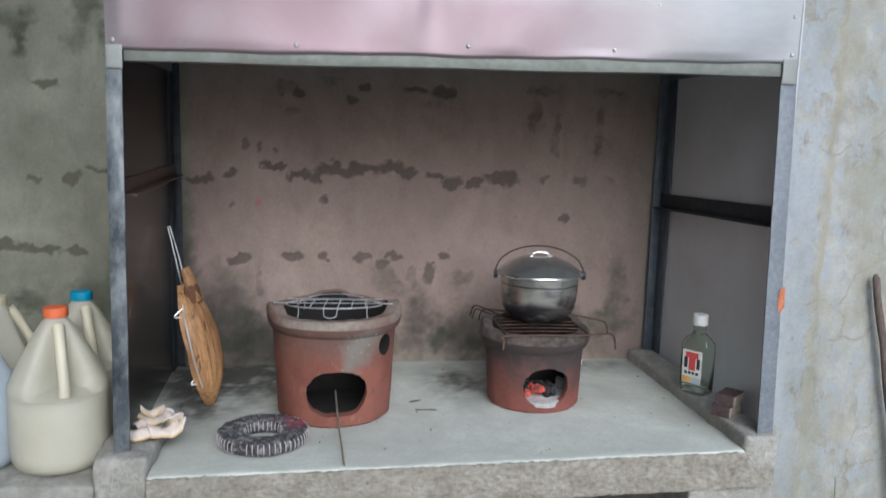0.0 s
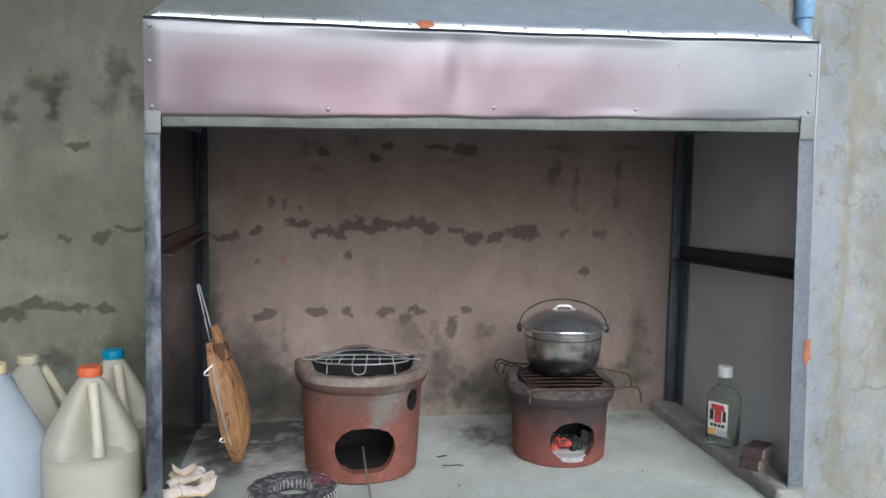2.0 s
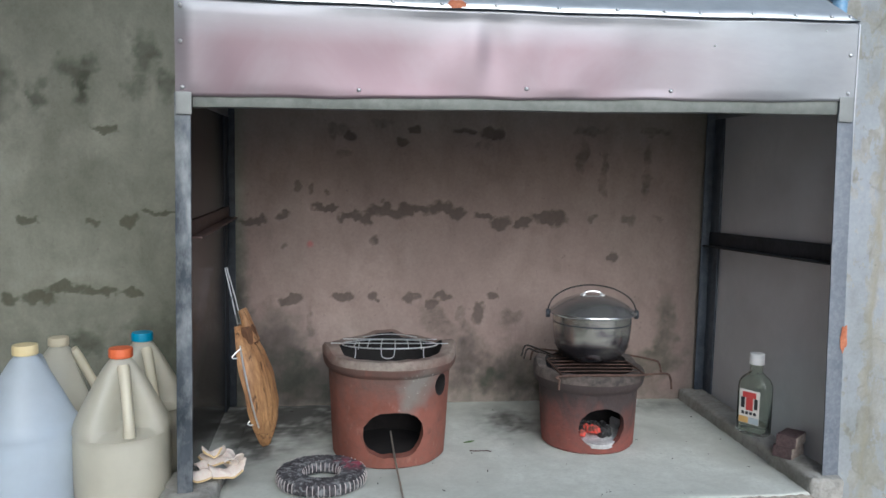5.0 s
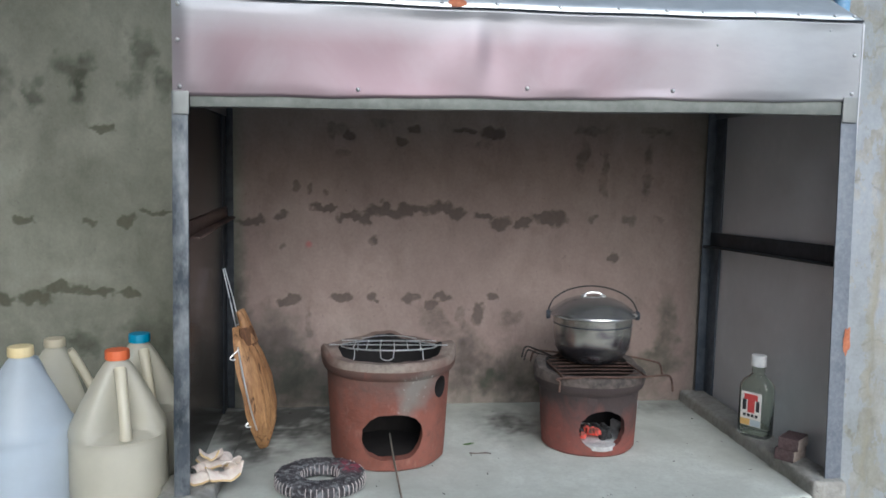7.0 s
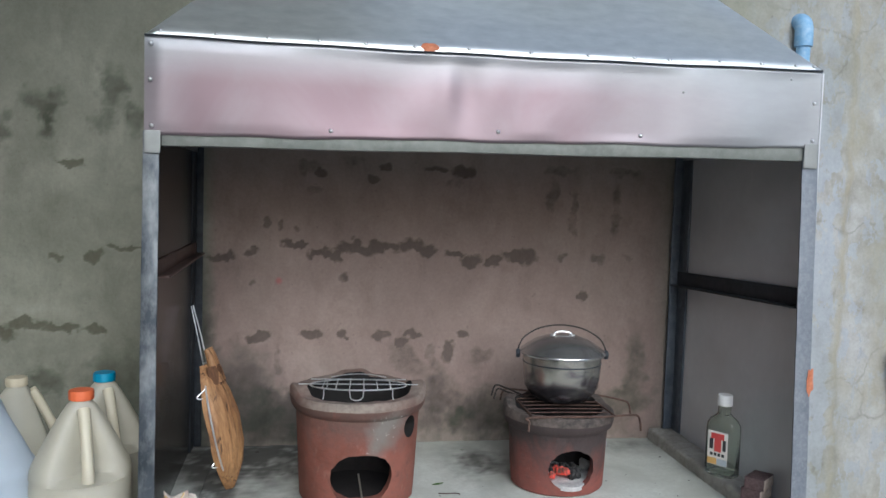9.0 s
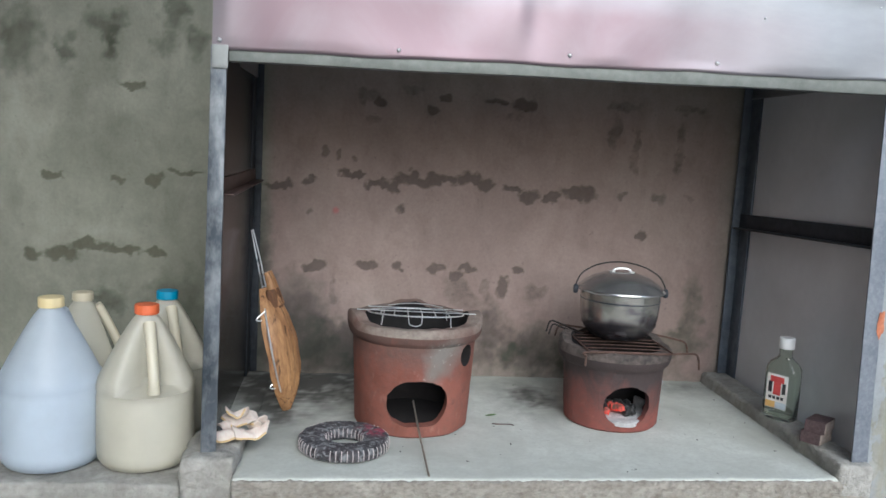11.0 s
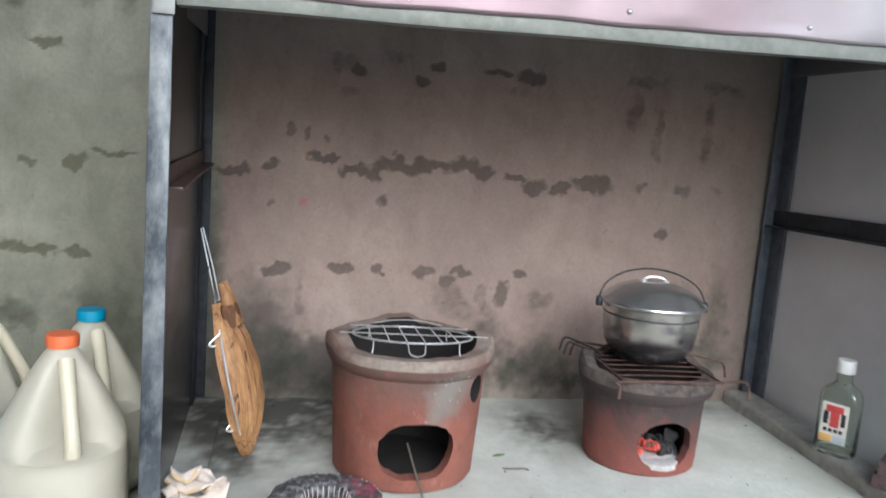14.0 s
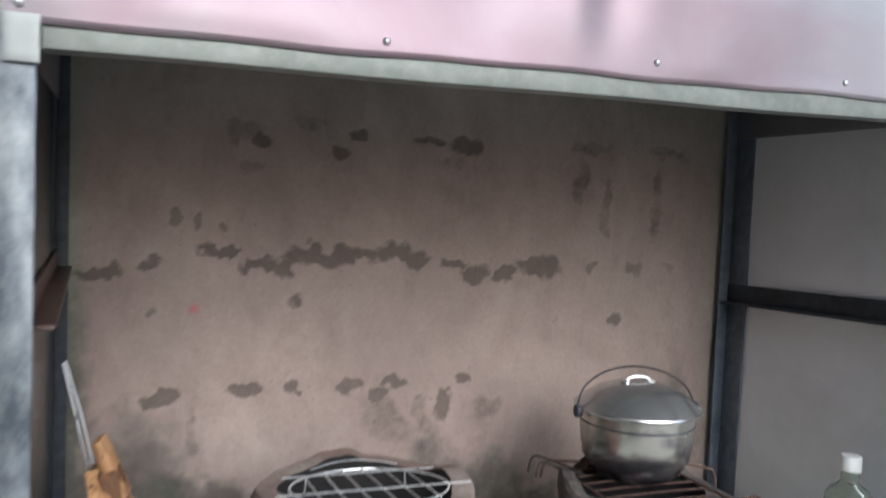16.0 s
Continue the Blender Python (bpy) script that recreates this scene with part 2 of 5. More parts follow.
def clear_glass(name, tint, rough=0.05):
    m, nodes, links, bsdf = nodes_of(name)
    bsdf.inputs["Base Color"].default_value = (*tint, 1)
    bsdf.inputs["Transmission Weight"].default_value = 1.0
    bsdf.inputs["Roughness"].default_value = rough
    bsdf.inputs["IOR"].default_value = 1.45
    return m


WALL = plaster_wall()
SHEET = sheet_metal("hood_sheet", 0.66, 0.36, 0.52, (0.315, 0.33, 0.345), (0.345, 0.36, 0.378))
COWL = sheet_metal("cowl_sheet", 0.72, 0.26, 0.42, (0.52, 0.555, 0.55), (0.64, 0.67, 0.66))
SLAB = surface("worn_cement_top", (0.43, 0.445, 0.395), (0.64, 0.665, 0.610), (0.44, 0.45, 0.405), 5, 140, 0.8, bump=0.2, depth=0.001)
# the top's colour is darkened where shade is painted on
slab_nodes, slab_links = SLAB.node_tree.nodes, SLAB.node_tree.links
slab_bsdf = slab_nodes["Principled BSDF"]
slab_col = slab_bsdf.inputs["Base Color"].links[0].from_socket
slab_links.new(mix(slab_nodes, slab_links, attr(slab_nodes, "floor_shade"), slab_col, (0.055, 0.052, 0.047)), slab_bsdf.inputs["Base Color"])
ROUGH = surface("rough_concrete", (0.29, 0.28, 0.25), (0.46, 0.45, 0.41), (0.19, 0.18, 0.155), 12, 70, 0.92, bump=1.0, depth=0.008)
EDGE = surface("torn_concrete", (0.27, 0.245, 0.205), (0.42, 0.392, 0.340), (0.11, 0.095, 0.075), 24, 120, 0.92, bump=1.0, depth=0.006, stretch=(0.75, 1, 1.1))
GROUND = surface("yard_cement", (0.42, 0.39, 0.36), (0.54, 0.51, 0.47), (0.34, 0.32, 0.29), 1.5, 30, 0.95, bump=0.6, depth=0.02)
STEEL_GREY = surface("painted_steel_grey", (0.040, 0.050, 0.062), (0.115, 0.130, 0.150), (0.42, 0.44, 0.45), 14, 34, 0.5, metal=0.5, bump=0.15, depth=0.001, stretch=(1, 1, 0.5))
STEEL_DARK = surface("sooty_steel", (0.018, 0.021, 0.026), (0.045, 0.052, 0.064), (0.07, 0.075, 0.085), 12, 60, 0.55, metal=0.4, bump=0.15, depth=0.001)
POST_BLUE = surface("blue_grey_paint", (0.150, 0.168, 0.200), (0.205, 0.225, 0.258), (0.30, 0.315, 0.34), 7, 120, 0.5, metal=0.3, bump=0.1, depth=0.001)
# steel lightened to blue-grey to stand for smoke haze before it
STEEL_BLUE = surface("hazed_blue_steel", (0.060, 0.072, 0.092), (0.115, 0.132, 0.160), (0.18, 0.195, 0.215), 9, 50, 0.5, metal=0.4, bump=0.15, depth=0.001)
# one sheet metal twice: pale haze at right, dark reflections at left, as colour
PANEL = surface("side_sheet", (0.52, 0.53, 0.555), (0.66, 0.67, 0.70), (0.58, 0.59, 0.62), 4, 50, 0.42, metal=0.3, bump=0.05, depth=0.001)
PANEL_SHADED = surface("side_sheet_shaded", (0.012, 0.012, 0.014), (0.060, 0.058, 0.060), (0.04, 0.039, 0.040), 2.6, 50, 0.22, metal=0.75, bump=0.05, depth=0.001)
BAND = surface("galvanised_band", (0.150, 0.162, 0.148), (0.225, 0.238, 0.220), (0.28, 0.29, 0.27), 12, 70, 0.5, metal=0.5, bump=0.1, depth=0.001)
RIVET = surface("rivet_metal", (0.55, 0.55, 0.56), (0.7, 0.7, 0.7), None, 60, 200, 0.3, metal=0.9, bump=0.1)
RUST = surface("rust_orange", (0.42, 0.13, 0.06), (0.58, 0.24, 0.13), (0.3, 0.1, 0.05), 60, 200, 0.85, bump=0.4)
TERRACOTTA = clay("terracotta", (0.175, 0.063, 0.043), (0.275, 0.105, 0.076), (0.17, 0.09, 0.072), (0.10, 0.075, 0.065), 0.06, 0.20, 0.75, (0.035, -0.115, 0.155))
TERRACOTTA_SMOKED = clay("terracotta_smoked", (0.150, 0.058, 0.046), (0.265, 0.080, 0.062), (0.12, 0.07, 0.06), (0.052, 0.044, 0.043), -0.04, 0.13, 0.95)
RIM_ASH = surface("ash_grey_rim", (0.150, 0.080, 0.062), (0.29, 0.25, 0.212), (0.10, 0.07, 0.058), 10, 70, 0.9, bump=0.4, depth=0.003)
RIM_DARK = surface("sooty_rim", (0.03, 0.027, 0.025), (0.10, 0.08, 0.07), (0.17, 0.14, 0.12), 18, 90, 0.9, bump=0.4, depth=0.003)
SOOT = surface("soot_and_shade", (0.008, 0.007, 0.007), (0.022, 0.019, 0.018), None, 20, 90, 0.95, bump=0.3)
ALU = surface("scuffed_aluminium", (0.68, 0.68, 0.685), (0.78, 0.78, 0.78), (0.60, 0.60, 0.605), 9, 60, 0.26, metal=0.92, bump=0.01, depth=0.001, rough_var=0.07)
WIRE = surface("chrome_wire", (0.66, 0.67, 0.67), (0.82, 0.82, 0.82), None, 40, 200, 0.3, metal=0.7, bump=0.05)
WIRE_BROWN = surface("scorched_wire", (0.05, 0.032, 0.028), (0.14, 0.085, 0.065), (0.2, 0.13, 0.1), 40, 200, 0.6, metal=0.5, bump=0.2)
RAIL_BROWN = surface("smoked_brown_steel", (0.035, 0.020, 0.017), (0.085, 0.05, 0.04), (0.14, 0.10, 0.085), 12, 60, 0.5, metal=0.3, bump=0.2)
TAB = surface("bare_galvanised", (0.235, 0.245, 0.24), (0.31, 0.32, 0.312), (0.27, 0.28, 0.27), 20, 90, 0.5, metal=0.4, bump=0.1)
WIRE_DARK = surface("dark_wire", (0.03, 0.028, 0.028), (0.08, 0.07, 0.065), None, 40, 200, 0.5, metal=0.7, bump=0.1)
FAN = surface("dried_husk", (0.24, 0.115, 0.048), (0.50, 0.285, 0.125), (0.11, 0.048, 0.022), 7, 40, 0.5, bump=0.6, depth=0.003, stretch=(5, 5, 1))
FAN_DARK = surface("husk_fibre_brown", (0.09, 0.04, 0.02), (0.20, 0.10, 0.045), (0.05, 0.025, 0.015), 14, 90, 0.8, bump=0.6, depth=0.003, stretch=(5, 5, 1))
fan_nodes, fan_links = FAN.node_tree.nodes, FAN.node_tree.links
fan_bsdf = fan_nodes["Principled BSDF"]
fan_col = fan_bsdf.inputs["Base Color"].links[0].from_socket
fan_split = noise_node(fan_nodes, fan_links, coords(fan_nodes, fan_links, (4, 4, 0.7)), 26.0, 5, 0.6, 0.9)
fan_links.new(mix(fan_nodes, fan_links, ramp(fan_nodes, fan_links, fan_split, [(0.60, (0, 0, 0)), (0.66, (0.85, 0.85, 0.85))]), fan_col, (0.045, 0.02, 0.01)), fan_bsdf.inputs["Base Color"])
FABRIC = surface("ring_cloth", (0.016, 0.016, 0.019), (0.10, 0.10, 0.105), (0.055, 0.030, 0.036), 40, 150, 0.95, bump=0.7, depth=0.002)
fab_nodes, fab_links = FABRIC.node_tree.nodes, FABRIC.node_tree.links
fab_bsdf = fab_nodes["Principled BSDF"]
fab_vec = coords(fab_nodes, fab_links)
fab_col = fab_bsdf.inputs["Base Color"].links[0].from_socket
fab_col = mix(fab_nodes, fab_links, ramp(fab_nodes, fab_links, noise_node(fab_nodes, fab_links, fab_vec, 105.0, 4, 0.6, 0.5), [(0.50, (0, 0, 0)), (0.62, (0.75, 0.75, 0.75))]), fab_col, (0.27, 0.275, 0.28))
fab_far = fab_nodes.new("ShaderNodeVectorMath")
fab_far.operation = "DISTANCE"
fab_far.inputs[1].default_value = (0.060, 0.015, 0.026)
fab_links.new(fab_vec, fab_far.inputs[0])
fab_red = mix(fab_nodes, fab_links, 1.0, ramp(fab_nodes, fab_links, fab_far.outputs["Value"], [(0.015, (0.9, 0.9, 0.9)), (0.040, (0, 0, 0))]), ramp(fab_nodes, fab_links, noise_node(fab_nodes, fab_links, fab_vec, 70.0, 4, 0.6), [(0.42, (0, 0, 0)), (0.56, (1, 1, 1))]), "MULTIPLY")
fab_links.new(mix(fab_nodes, fab_links, fab_red, fab_col, (0.26, 0.045, 0.075)), fab_bsdf.inputs["Base Color"])
THREAD = surface("white_thread", (0.34, 0.31, 0.30), (0.55, 0.50, 0.48), None, 60, 300, 0.9)
RAG = surface("cream_cloth", (0.60, 0.53, 0.46), (0.76, 0.70, 0.62), (0.62, 0.44, 0.40), 26, 220, 0.95, bump=0.4, depth=0.001)
RAG_HEM = surface("yellow_hem", (0.55, 0.40, 0.20), (0.66, 0.50, 0.28), None, 30, 200, 0.95)
JUG_CREAM = plastic_milky("milky_plastic_cream", (0.82, 0.795, 0.675), 0.34, 0.28)
JUG_HANDLE = plastic_milky("yellowed_plastic", (0.86, 0.81, 0.65), 0.35)
JUG_BLUE = plastic_milky("milky_plastic_cool", (0.78, 0.85, 0.92), 0.42, 0.2)
MILKY = plastic_milky("cloudy_liquid", (0.86, 0.84, 0.75), 0.35)
MILKY_COOL = plastic_milky("cloudy_cool_liquid", (0.80, 0.88, 0.96), 0.35)
CAP_ORANGE = surface("cap_orange", (0.62, 0.12, 0.04), (0.72, 0.17, 0.06), None, 20, 150, 0.5, bump=0.1)
CAP_BLUE = surface("cap_blue", (0.012, 0.20, 0.36), (0.02, 0.28, 0.46), None, 20, 150, 0.5, bump=0.1)
CAP_YELLOW = surface("cap_yellow", (0.70, 0.58, 0.30), (0.80, 0.68, 0.40), None, 20, 150, 0.5, bump=0.1)
CAP_TAN = surface("cap_tan", (0.50, 0.45, 0.32), (0.58, 0.52, 0.38), None, 20, 150, 0.5, bump=0.1)
CAP_WHITE = surface("cap_white", (0.74, 0.74, 0.73), (0.82, 0.82, 0.81), None, 30, 150, 0.5, bump=0.1)
GLASS = clear_glass("bottle_glass", (0.90, 0.95, 0.88), 0.12)
LABEL_W = surface("label_paper", (0.70, 0.67, 0.62), (0.78, 0.76, 0.72), None, 40, 200, 0.7)
LABEL_R = surface("label_red", (0.50, 0.05, 0.05), (0.60, 0.09, 0.08), None, 60, 200, 0.6)
LABEL_K = surface("label_black", (0.02, 0.02, 0.025), (0.05, 0.05, 0.05), None, 60, 200, 0.6)
LABEL_Y = surface("label_ochre", (0.60, 0.36, 0.10), (0.68, 0.44, 0.16), None, 60, 200, 0.6)
LABEL_B = surface("label_pale_blue", (0.42, 0.48, 0.52), (0.50, 0.56, 0.60), None, 60, 200, 0.6)
BOX_SIDE = surface("matchbox_striker", (0.05, 0.032, 0.034), (0.10, 0.062, 0.062), (0.16, 0.12, 0.115), 40, 200, 0.8)
BOX_EDGE = surface("matchbox_card", (0.30, 0.24, 0.20), (0.42, 0.36, 0.31), (0.12, 0.10, 0.10), 60, 200, 0.8)
PVC = surface("blue_pvc", (0.16, 0.32, 0.52), (0.24, 0.42, 0.62), (0.42, 0.55, 0.66), 14, 80, 0.5, bump=0.1)
BARK = surface("weathered_stick", (0.06, 0.042, 0.035), (0.15, 0.11, 0.095), (0.22, 0.18, 0.16), 18, 90, 0.85, bump=0.5, stretch=(4, 4, 1))
LEAF = surface("grass_blade", (0.05, 0.10, 0.025), (0.12, 0.20, 0.06), None, 20, 90, 0.6, bump=0.1)
ASH = surface("white_ash", (0.42, 0.41, 0.40), (0.62, 0.61, 0.60), (0.25, 0.24, 0.24), 50, 200, 0.98, bump=0.6, depth=0.003)
CHARCOAL = surface("charcoal", (0.010, 0.010, 0.010), (0.03, 0.028, 0.028), (0.10, 0.10, 0.10), 40, 150, 0.8, bump=0.6)
EMBER = emitter("ember", (1.0, 0.06, 0.03), 0.7)
DEBRIS = surface("black_crumbs", (0.02, 0.018, 0.016), (0.06, 0.05, 0.045), None, 60, 200, 0.9)


# ---- helpers for meshes ----
def part(name, bm, material, parent=None, label="", smooth=True):
    me = bpy.data.meshes.new(name)
    bm.to_mesh(me)
    bm.free()
    for mt in material if isinstance(material, (list, tuple)) else [material]:
        me.materials.append(mt)
    if smooth:
        for p in me.polygons:
            p.use_smooth = True
        me.set_sharp_from_angle(angle=radians(40))
    ob = new(name, me)
    if parent:
        ob.parent = parent
    if label:
        ob["label"] = label
    return ob


def thing(name, m, label, category, group="", kind=""):
    ob = new(name)
    ob.empty_display_size = 0.02
    ob.matrix_world = m
    return tagged(ob, label, category, group, kind)


def lattice(seed, n=64):
    return np.random.RandomState(seed).rand(n, n)


def value_noise(x, z, scale, seed):
    g = lattice(seed)
    u, v = x * scale, z * scale
    i, j = np.floor(u).astype(int), np.floor(v).astype(int)
    fu, fv = u - i, v - j
    fu, fv = fu * fu * (3 - 2 * fu), fv * fv * (3 - 2 * fv)
    n = len(g)
    a, b, c, d = g[i % n, j % n], g[(i + 1) % n, j % n], g[i % n, (j + 1) % n], g[(i + 1) % n, (j + 1) % n]
    return (a * (1 - fu) + b * fu) * (1 - fv) + (c * (1 - fu) + d * fu) * fv


def fbm(x, z, scale, seed, octaves=4):
    return sum(value_noise(x, z, scale * 2.03**k, seed + k) * 0.5**k for k in range(octaves)) / (2 - 0.5 ** (octaves - 1))


def rough_box(x0, x1, y0, y1, z0, z1, step=0.02, r=0.004, amp=0.0, scale=12.0, shear=0.0, bm=None):
    """A box with rounded edges on a fine grid, its faces uneven by amp. shear: how much y grows per metre of x."""
    bm = bm or bmesh.new()
    lo, hi = Vector((x0, y0, z0)), Vector((x1, y1, z1))
    ns = [max(2, int(math.ceil((hi[i] - lo[i]) / step))) for i in range(3)]
    seen = {}

    def axis_places(i):
        a, b, rr = lo[i], hi[i], min(r, (hi[i] - lo[i]) / 3)
        inner = [a + rr + (b - a - 2 * rr) * k / ns[i] for k in range(ns[i] + 1)]
        return [a, a + rr * 0.35] + inner + [b - rr * 0.35, b] if rr > 0 else inner

    grid = [axis_places(i) for i in range(3)]

    def vert(i, j, k):
        if (i, j, k) not in seen:
            p = Vector((grid[0][i], grid[1][j], grid[2][k]))
            q = Vector([min(max(p[n], lo[n] + r), hi[n] - r) for n in range(3)])
            d = p - q
            if d.length > 1e-9:
                p = q + d.normalized() * r
            if amp:
                p += Vector(noise.noise_vector(p * scale)) * amp + Vector(noise.noise_vector(p * scale * 3.7)) * amp * 0.5
            p.y += shear * p.x
            seen[i, j, k] = bm.verts.new(p)
        return seen[i, j, k]

    sizes = [len(g) - 1 for g in grid]
    for ax in range(3):
        u, v = (ax + 1) % 3, (ax + 2) % 3
        for side in (0, sizes[ax]):
            for a in range(sizes[u]):
                for b in range(sizes[v]):
                    quad = []
                    for da, db in ((0, 0), (1, 0), (1, 1), (0, 1)):
                        idx = [0, 0, 0]
                        idx[ax], idx[u], idx[v] = side, a + da, b + db
                        quad.append(vert(*idx))
                    bm.faces.new(quad if side else quad[::-1])
    return bm


def tube(points, r, sides=8, bm=None, closed=False, taper=None):
    """A round bar swept along points."""
    bm = bm or bmesh.new()
    pts = [Vector(p) for p in points]
    n, rings, ref = len(pts), [], None
    for i, p in enumerate(pts):
        a, b = (pts[i - 1], pts[(i + 1) % n]) if closed else (pts[max(i - 1, 0)], pts[min(i + 1, n - 1)])
        t = (b - a).normalized()
        if ref is None:
            ref = t.orthogonal().normalized()
        ref = (ref - t * ref.dot(t)).normalized()
        s = t.cross(ref)
        rr = r * (taper[i] if taper else 1)
        rings.append([bm.verts.new(p + (ref * math.cos(2 * math.pi * k / sides) + s * math.sin(2 * math.pi * k / sides)) * rr) for k in range(sides)])
    for i in range(n if closed else n - 1):
        a, b = rings[i], rings[(i + 1) % n]
        for k in range(sides):
            bm.faces.new((a[k], a[(k + 1) % sides], b[(k + 1) % sides], b[k]))
    if not closed:
        bm.faces.new(rings[0][::-1])
        bm.faces.new(rings[-1])
    return bm


def arc(points, steps=6):
    """A smooth line through the points."""
    p = [Vector(q) for q in points]
    p = [2 * p[0] - p[1]] + p + [2 * p[-1] - p[-2]]
    out = []
    for i in range(1, len(p) - 2):
        for k in range(steps):
            t = k / steps
            out.append(0.5 * (2 * p[i] + (p[i + 1] - p[i - 1]) * t + (2 * p[i - 1] - 5 * p[i] + 4 * p[i + 1] - p[i + 2]) * t**2 + (3 * p[i] - p[i - 1] - 3 * p[i + 1] + p[i + 2]) * t**3))
    return out + [p[-2]]


def lathe(profile, segs=48, bm=None, slots=None, shape=None):
    """Turns (r, z) rows round z. slots: the material of each band. shape(angle, r, z) gives a changed (r, z)."""
    bm = bm or bmesh.new()
    rings = []
    for r, z in profile:
        ring = []
        for k in range(segs):
            a = 2 * math.pi * k / segs
            rr, zz = shape(a, r, z) if shape else (r, z)
            ring.append(bm.verts.new((rr * math.cos(a), rr * math.sin(a), zz)))
        rings.append(ring)
    for i in range(len(rings) - 1):
        for k in range(segs):
            f = bm.faces.new((rings[i][k], rings[i][(k + 1) % segs], rings[i + 1][(k + 1) % segs], rings[i + 1][k]))
            f.material_index = slots[i] if slots else 0
    if profile[0][0] > 1e-6:
        f = bm.faces.new(rings[0][::-1])
        f.material_index = slots[0] if slots else 0
    if profile[-1][0] > 1e-6:
        f = bm.faces.new(rings[-1])
        f.material_index = slots[-1] if slots else 0
    bmesh.ops.remove_doubles(bm, verts=bm.verts, dist=1e-6)
    return bm


def cut(bm, cutter, mats):
    """bm less cutter, as a new bmesh."""
    obs = []
    for b in (bm, cutter):
        bmesh.ops.recalc_face_normals(b, faces=b.faces)
        me = bpy.data.meshes.new("temp")
        b.to_mesh(me)
        b.free()
        for mt in mats:
            me.materials.append(mt)
        obs.append(new("temp", me))
    mod = obs[0].modifiers.new("cut", "BOOLEAN")
    mod.operation, mod.object, mod.solver = "DIFFERENCE", obs[1], "EXACT"
    bpy.context.view_layer.update()
    done = bmesh.new()
    done.from_mesh(bpy.data.meshes.new_from_object(obs[0].evaluated_get(bpy.context.evaluated_depsgraph_get())))
    for o in obs:
        bpy.data.objects.remove(o)
    return done


# ---- the large structure ----
WALL_Y, TOP = 1.95, 0.775          # back wall, hearth top
LEDGE = 0.754                      # shelf with the jugs
PX0, PX1 = -0.275, 0.863           # inner faces of the side sheets

# scars in the plaster (x, z, half width, half height): block joints and single holes
JOINT_MID = ((-0.236, 1.212, 0.03, 0.009), (-0.167, 1.226, 0.023, 0.009), (-0.072, 1.245, 0.036, 0.007), (-0.015, 1.222, 0.034, 0.010), (0.024, 1.218, 0.019, 0.016), (0.069, 1.236, 0.045, 0.016),
             (0.134, 1.243, 0.041, 0.014), (0.199, 1.246, 0.038, 0.014), (0.244, 1.234, 0.022, 0.016), (0.307, 1.227, 0.021, 0.011), (0.345, 1.211, 0.024, 0.017), (0.398, 1.212, 0.020, 0.011),
             (0.459, 1.224, 0.042, 0.018))
HOLES = ((0.043, 1.168, 0.010, 0.013), (0.621, 1.132, 0.012, 0.013), (-0.136, 1.293, 0.010, 0.016), (-0.104, 1.287, 0.008, 0.014), (-0.070, 1.280, 0.008, 0.010), (-0.165, 1.150, 0.009, 0.008), (0.06, 1.262, 0.006, 0.006))
JOINT_LOW = ((-0.148, 1.024, 0.032, 0.013), (-0.028, 1.029, 0.027, 0.011), (0.046, 1.034, 0.016, 0.013), (0.131, 1.032, 0.024, 0.013), (0.210, 1.032, 0.028, 0.010), (0.332, 1.032, 0.015, 0.010), (0.175, 1.016, 0.016, 0.014), (0.292, 0.992, 0.016, 0.026))
JOINT_TOP = ((-0.013, 1.411, 0.014, 0.009), (0.132, 1.426, 0.013, 0.011), (0.109, 1.397, 0.017, 0.010), (0.322, 1.422, 0.027, 0.016), (0.256, 1.425, 0.030, 0.008))
JOINT_LEFT = ((-0.561, 1.412, 0.032, 0.010), (-0.732, 1.206, 0.027, 0.010), (-0.593, 1.202, 0.019, 0.012), (-0.512, 1.206, 0.018, 0.013), (-0.445, 1.230, 0.045, 0.006), (-0.772, 1.026, 0.023, 0.017), (-0.712, 1.034, 0.035, 0.018), (-0.652, 1.054, 0.047, 0.014), (-0.581, 1.046, 0.036, 0.012), (-0.508, 1.042, 0.031, 0.010))
STREAKS = ((0.568, 1.228, 0.015, 0.009), (0.657, 1.221, 0.018, 0.014), (0.733, 1.228, 0.013, 0.009), (0.181, 0.989, 0.038, 0.032), (0.255, 0.979, 0.012, 0.040), (0.204, 0.954, 0.042, 0.027), (-0.108, 0.974, 0.010, 0.042), (0.375, 0.980, 0.036, 0.022), (-0.040, 1.423, 0.034, 0.018), (-0.028, 1.367, 0.024, 0.015), (0.061, 1.444, 0.024, 0.017),
           (0.295, 1.397, 0.026, 0.011), (0.555, 1.432, 0.046, 0.016), (0.592, 1.328, 0.010, 0.060), (0.720, 1.434, 0.044, 0.011), (0.310, 0.873, 0.034, 0.026), (0.70, 1.34, 0.012, 0.07), (0.54, 1.37, 0.02, 0.04))
DAMP = ((0.16, 0.822, 0.10, 0.030), (-0.16, 0.885, 0.07, 0.035), (0.52, 0.815, 0.22, 0.028), (0.765, 0.93, 0.03, 0.12), (-0.150, 0.835, 0.110, 0.055), (-0.05, 0.80, 0.08, 0.03), (0.331, 0.833, 0.050, 0.035), (0.738, 0.866, 0.075, 0.04), (0.404, 0.850, 0.055, 0.05), (0.62, 0.83, 0.06, 0.04))
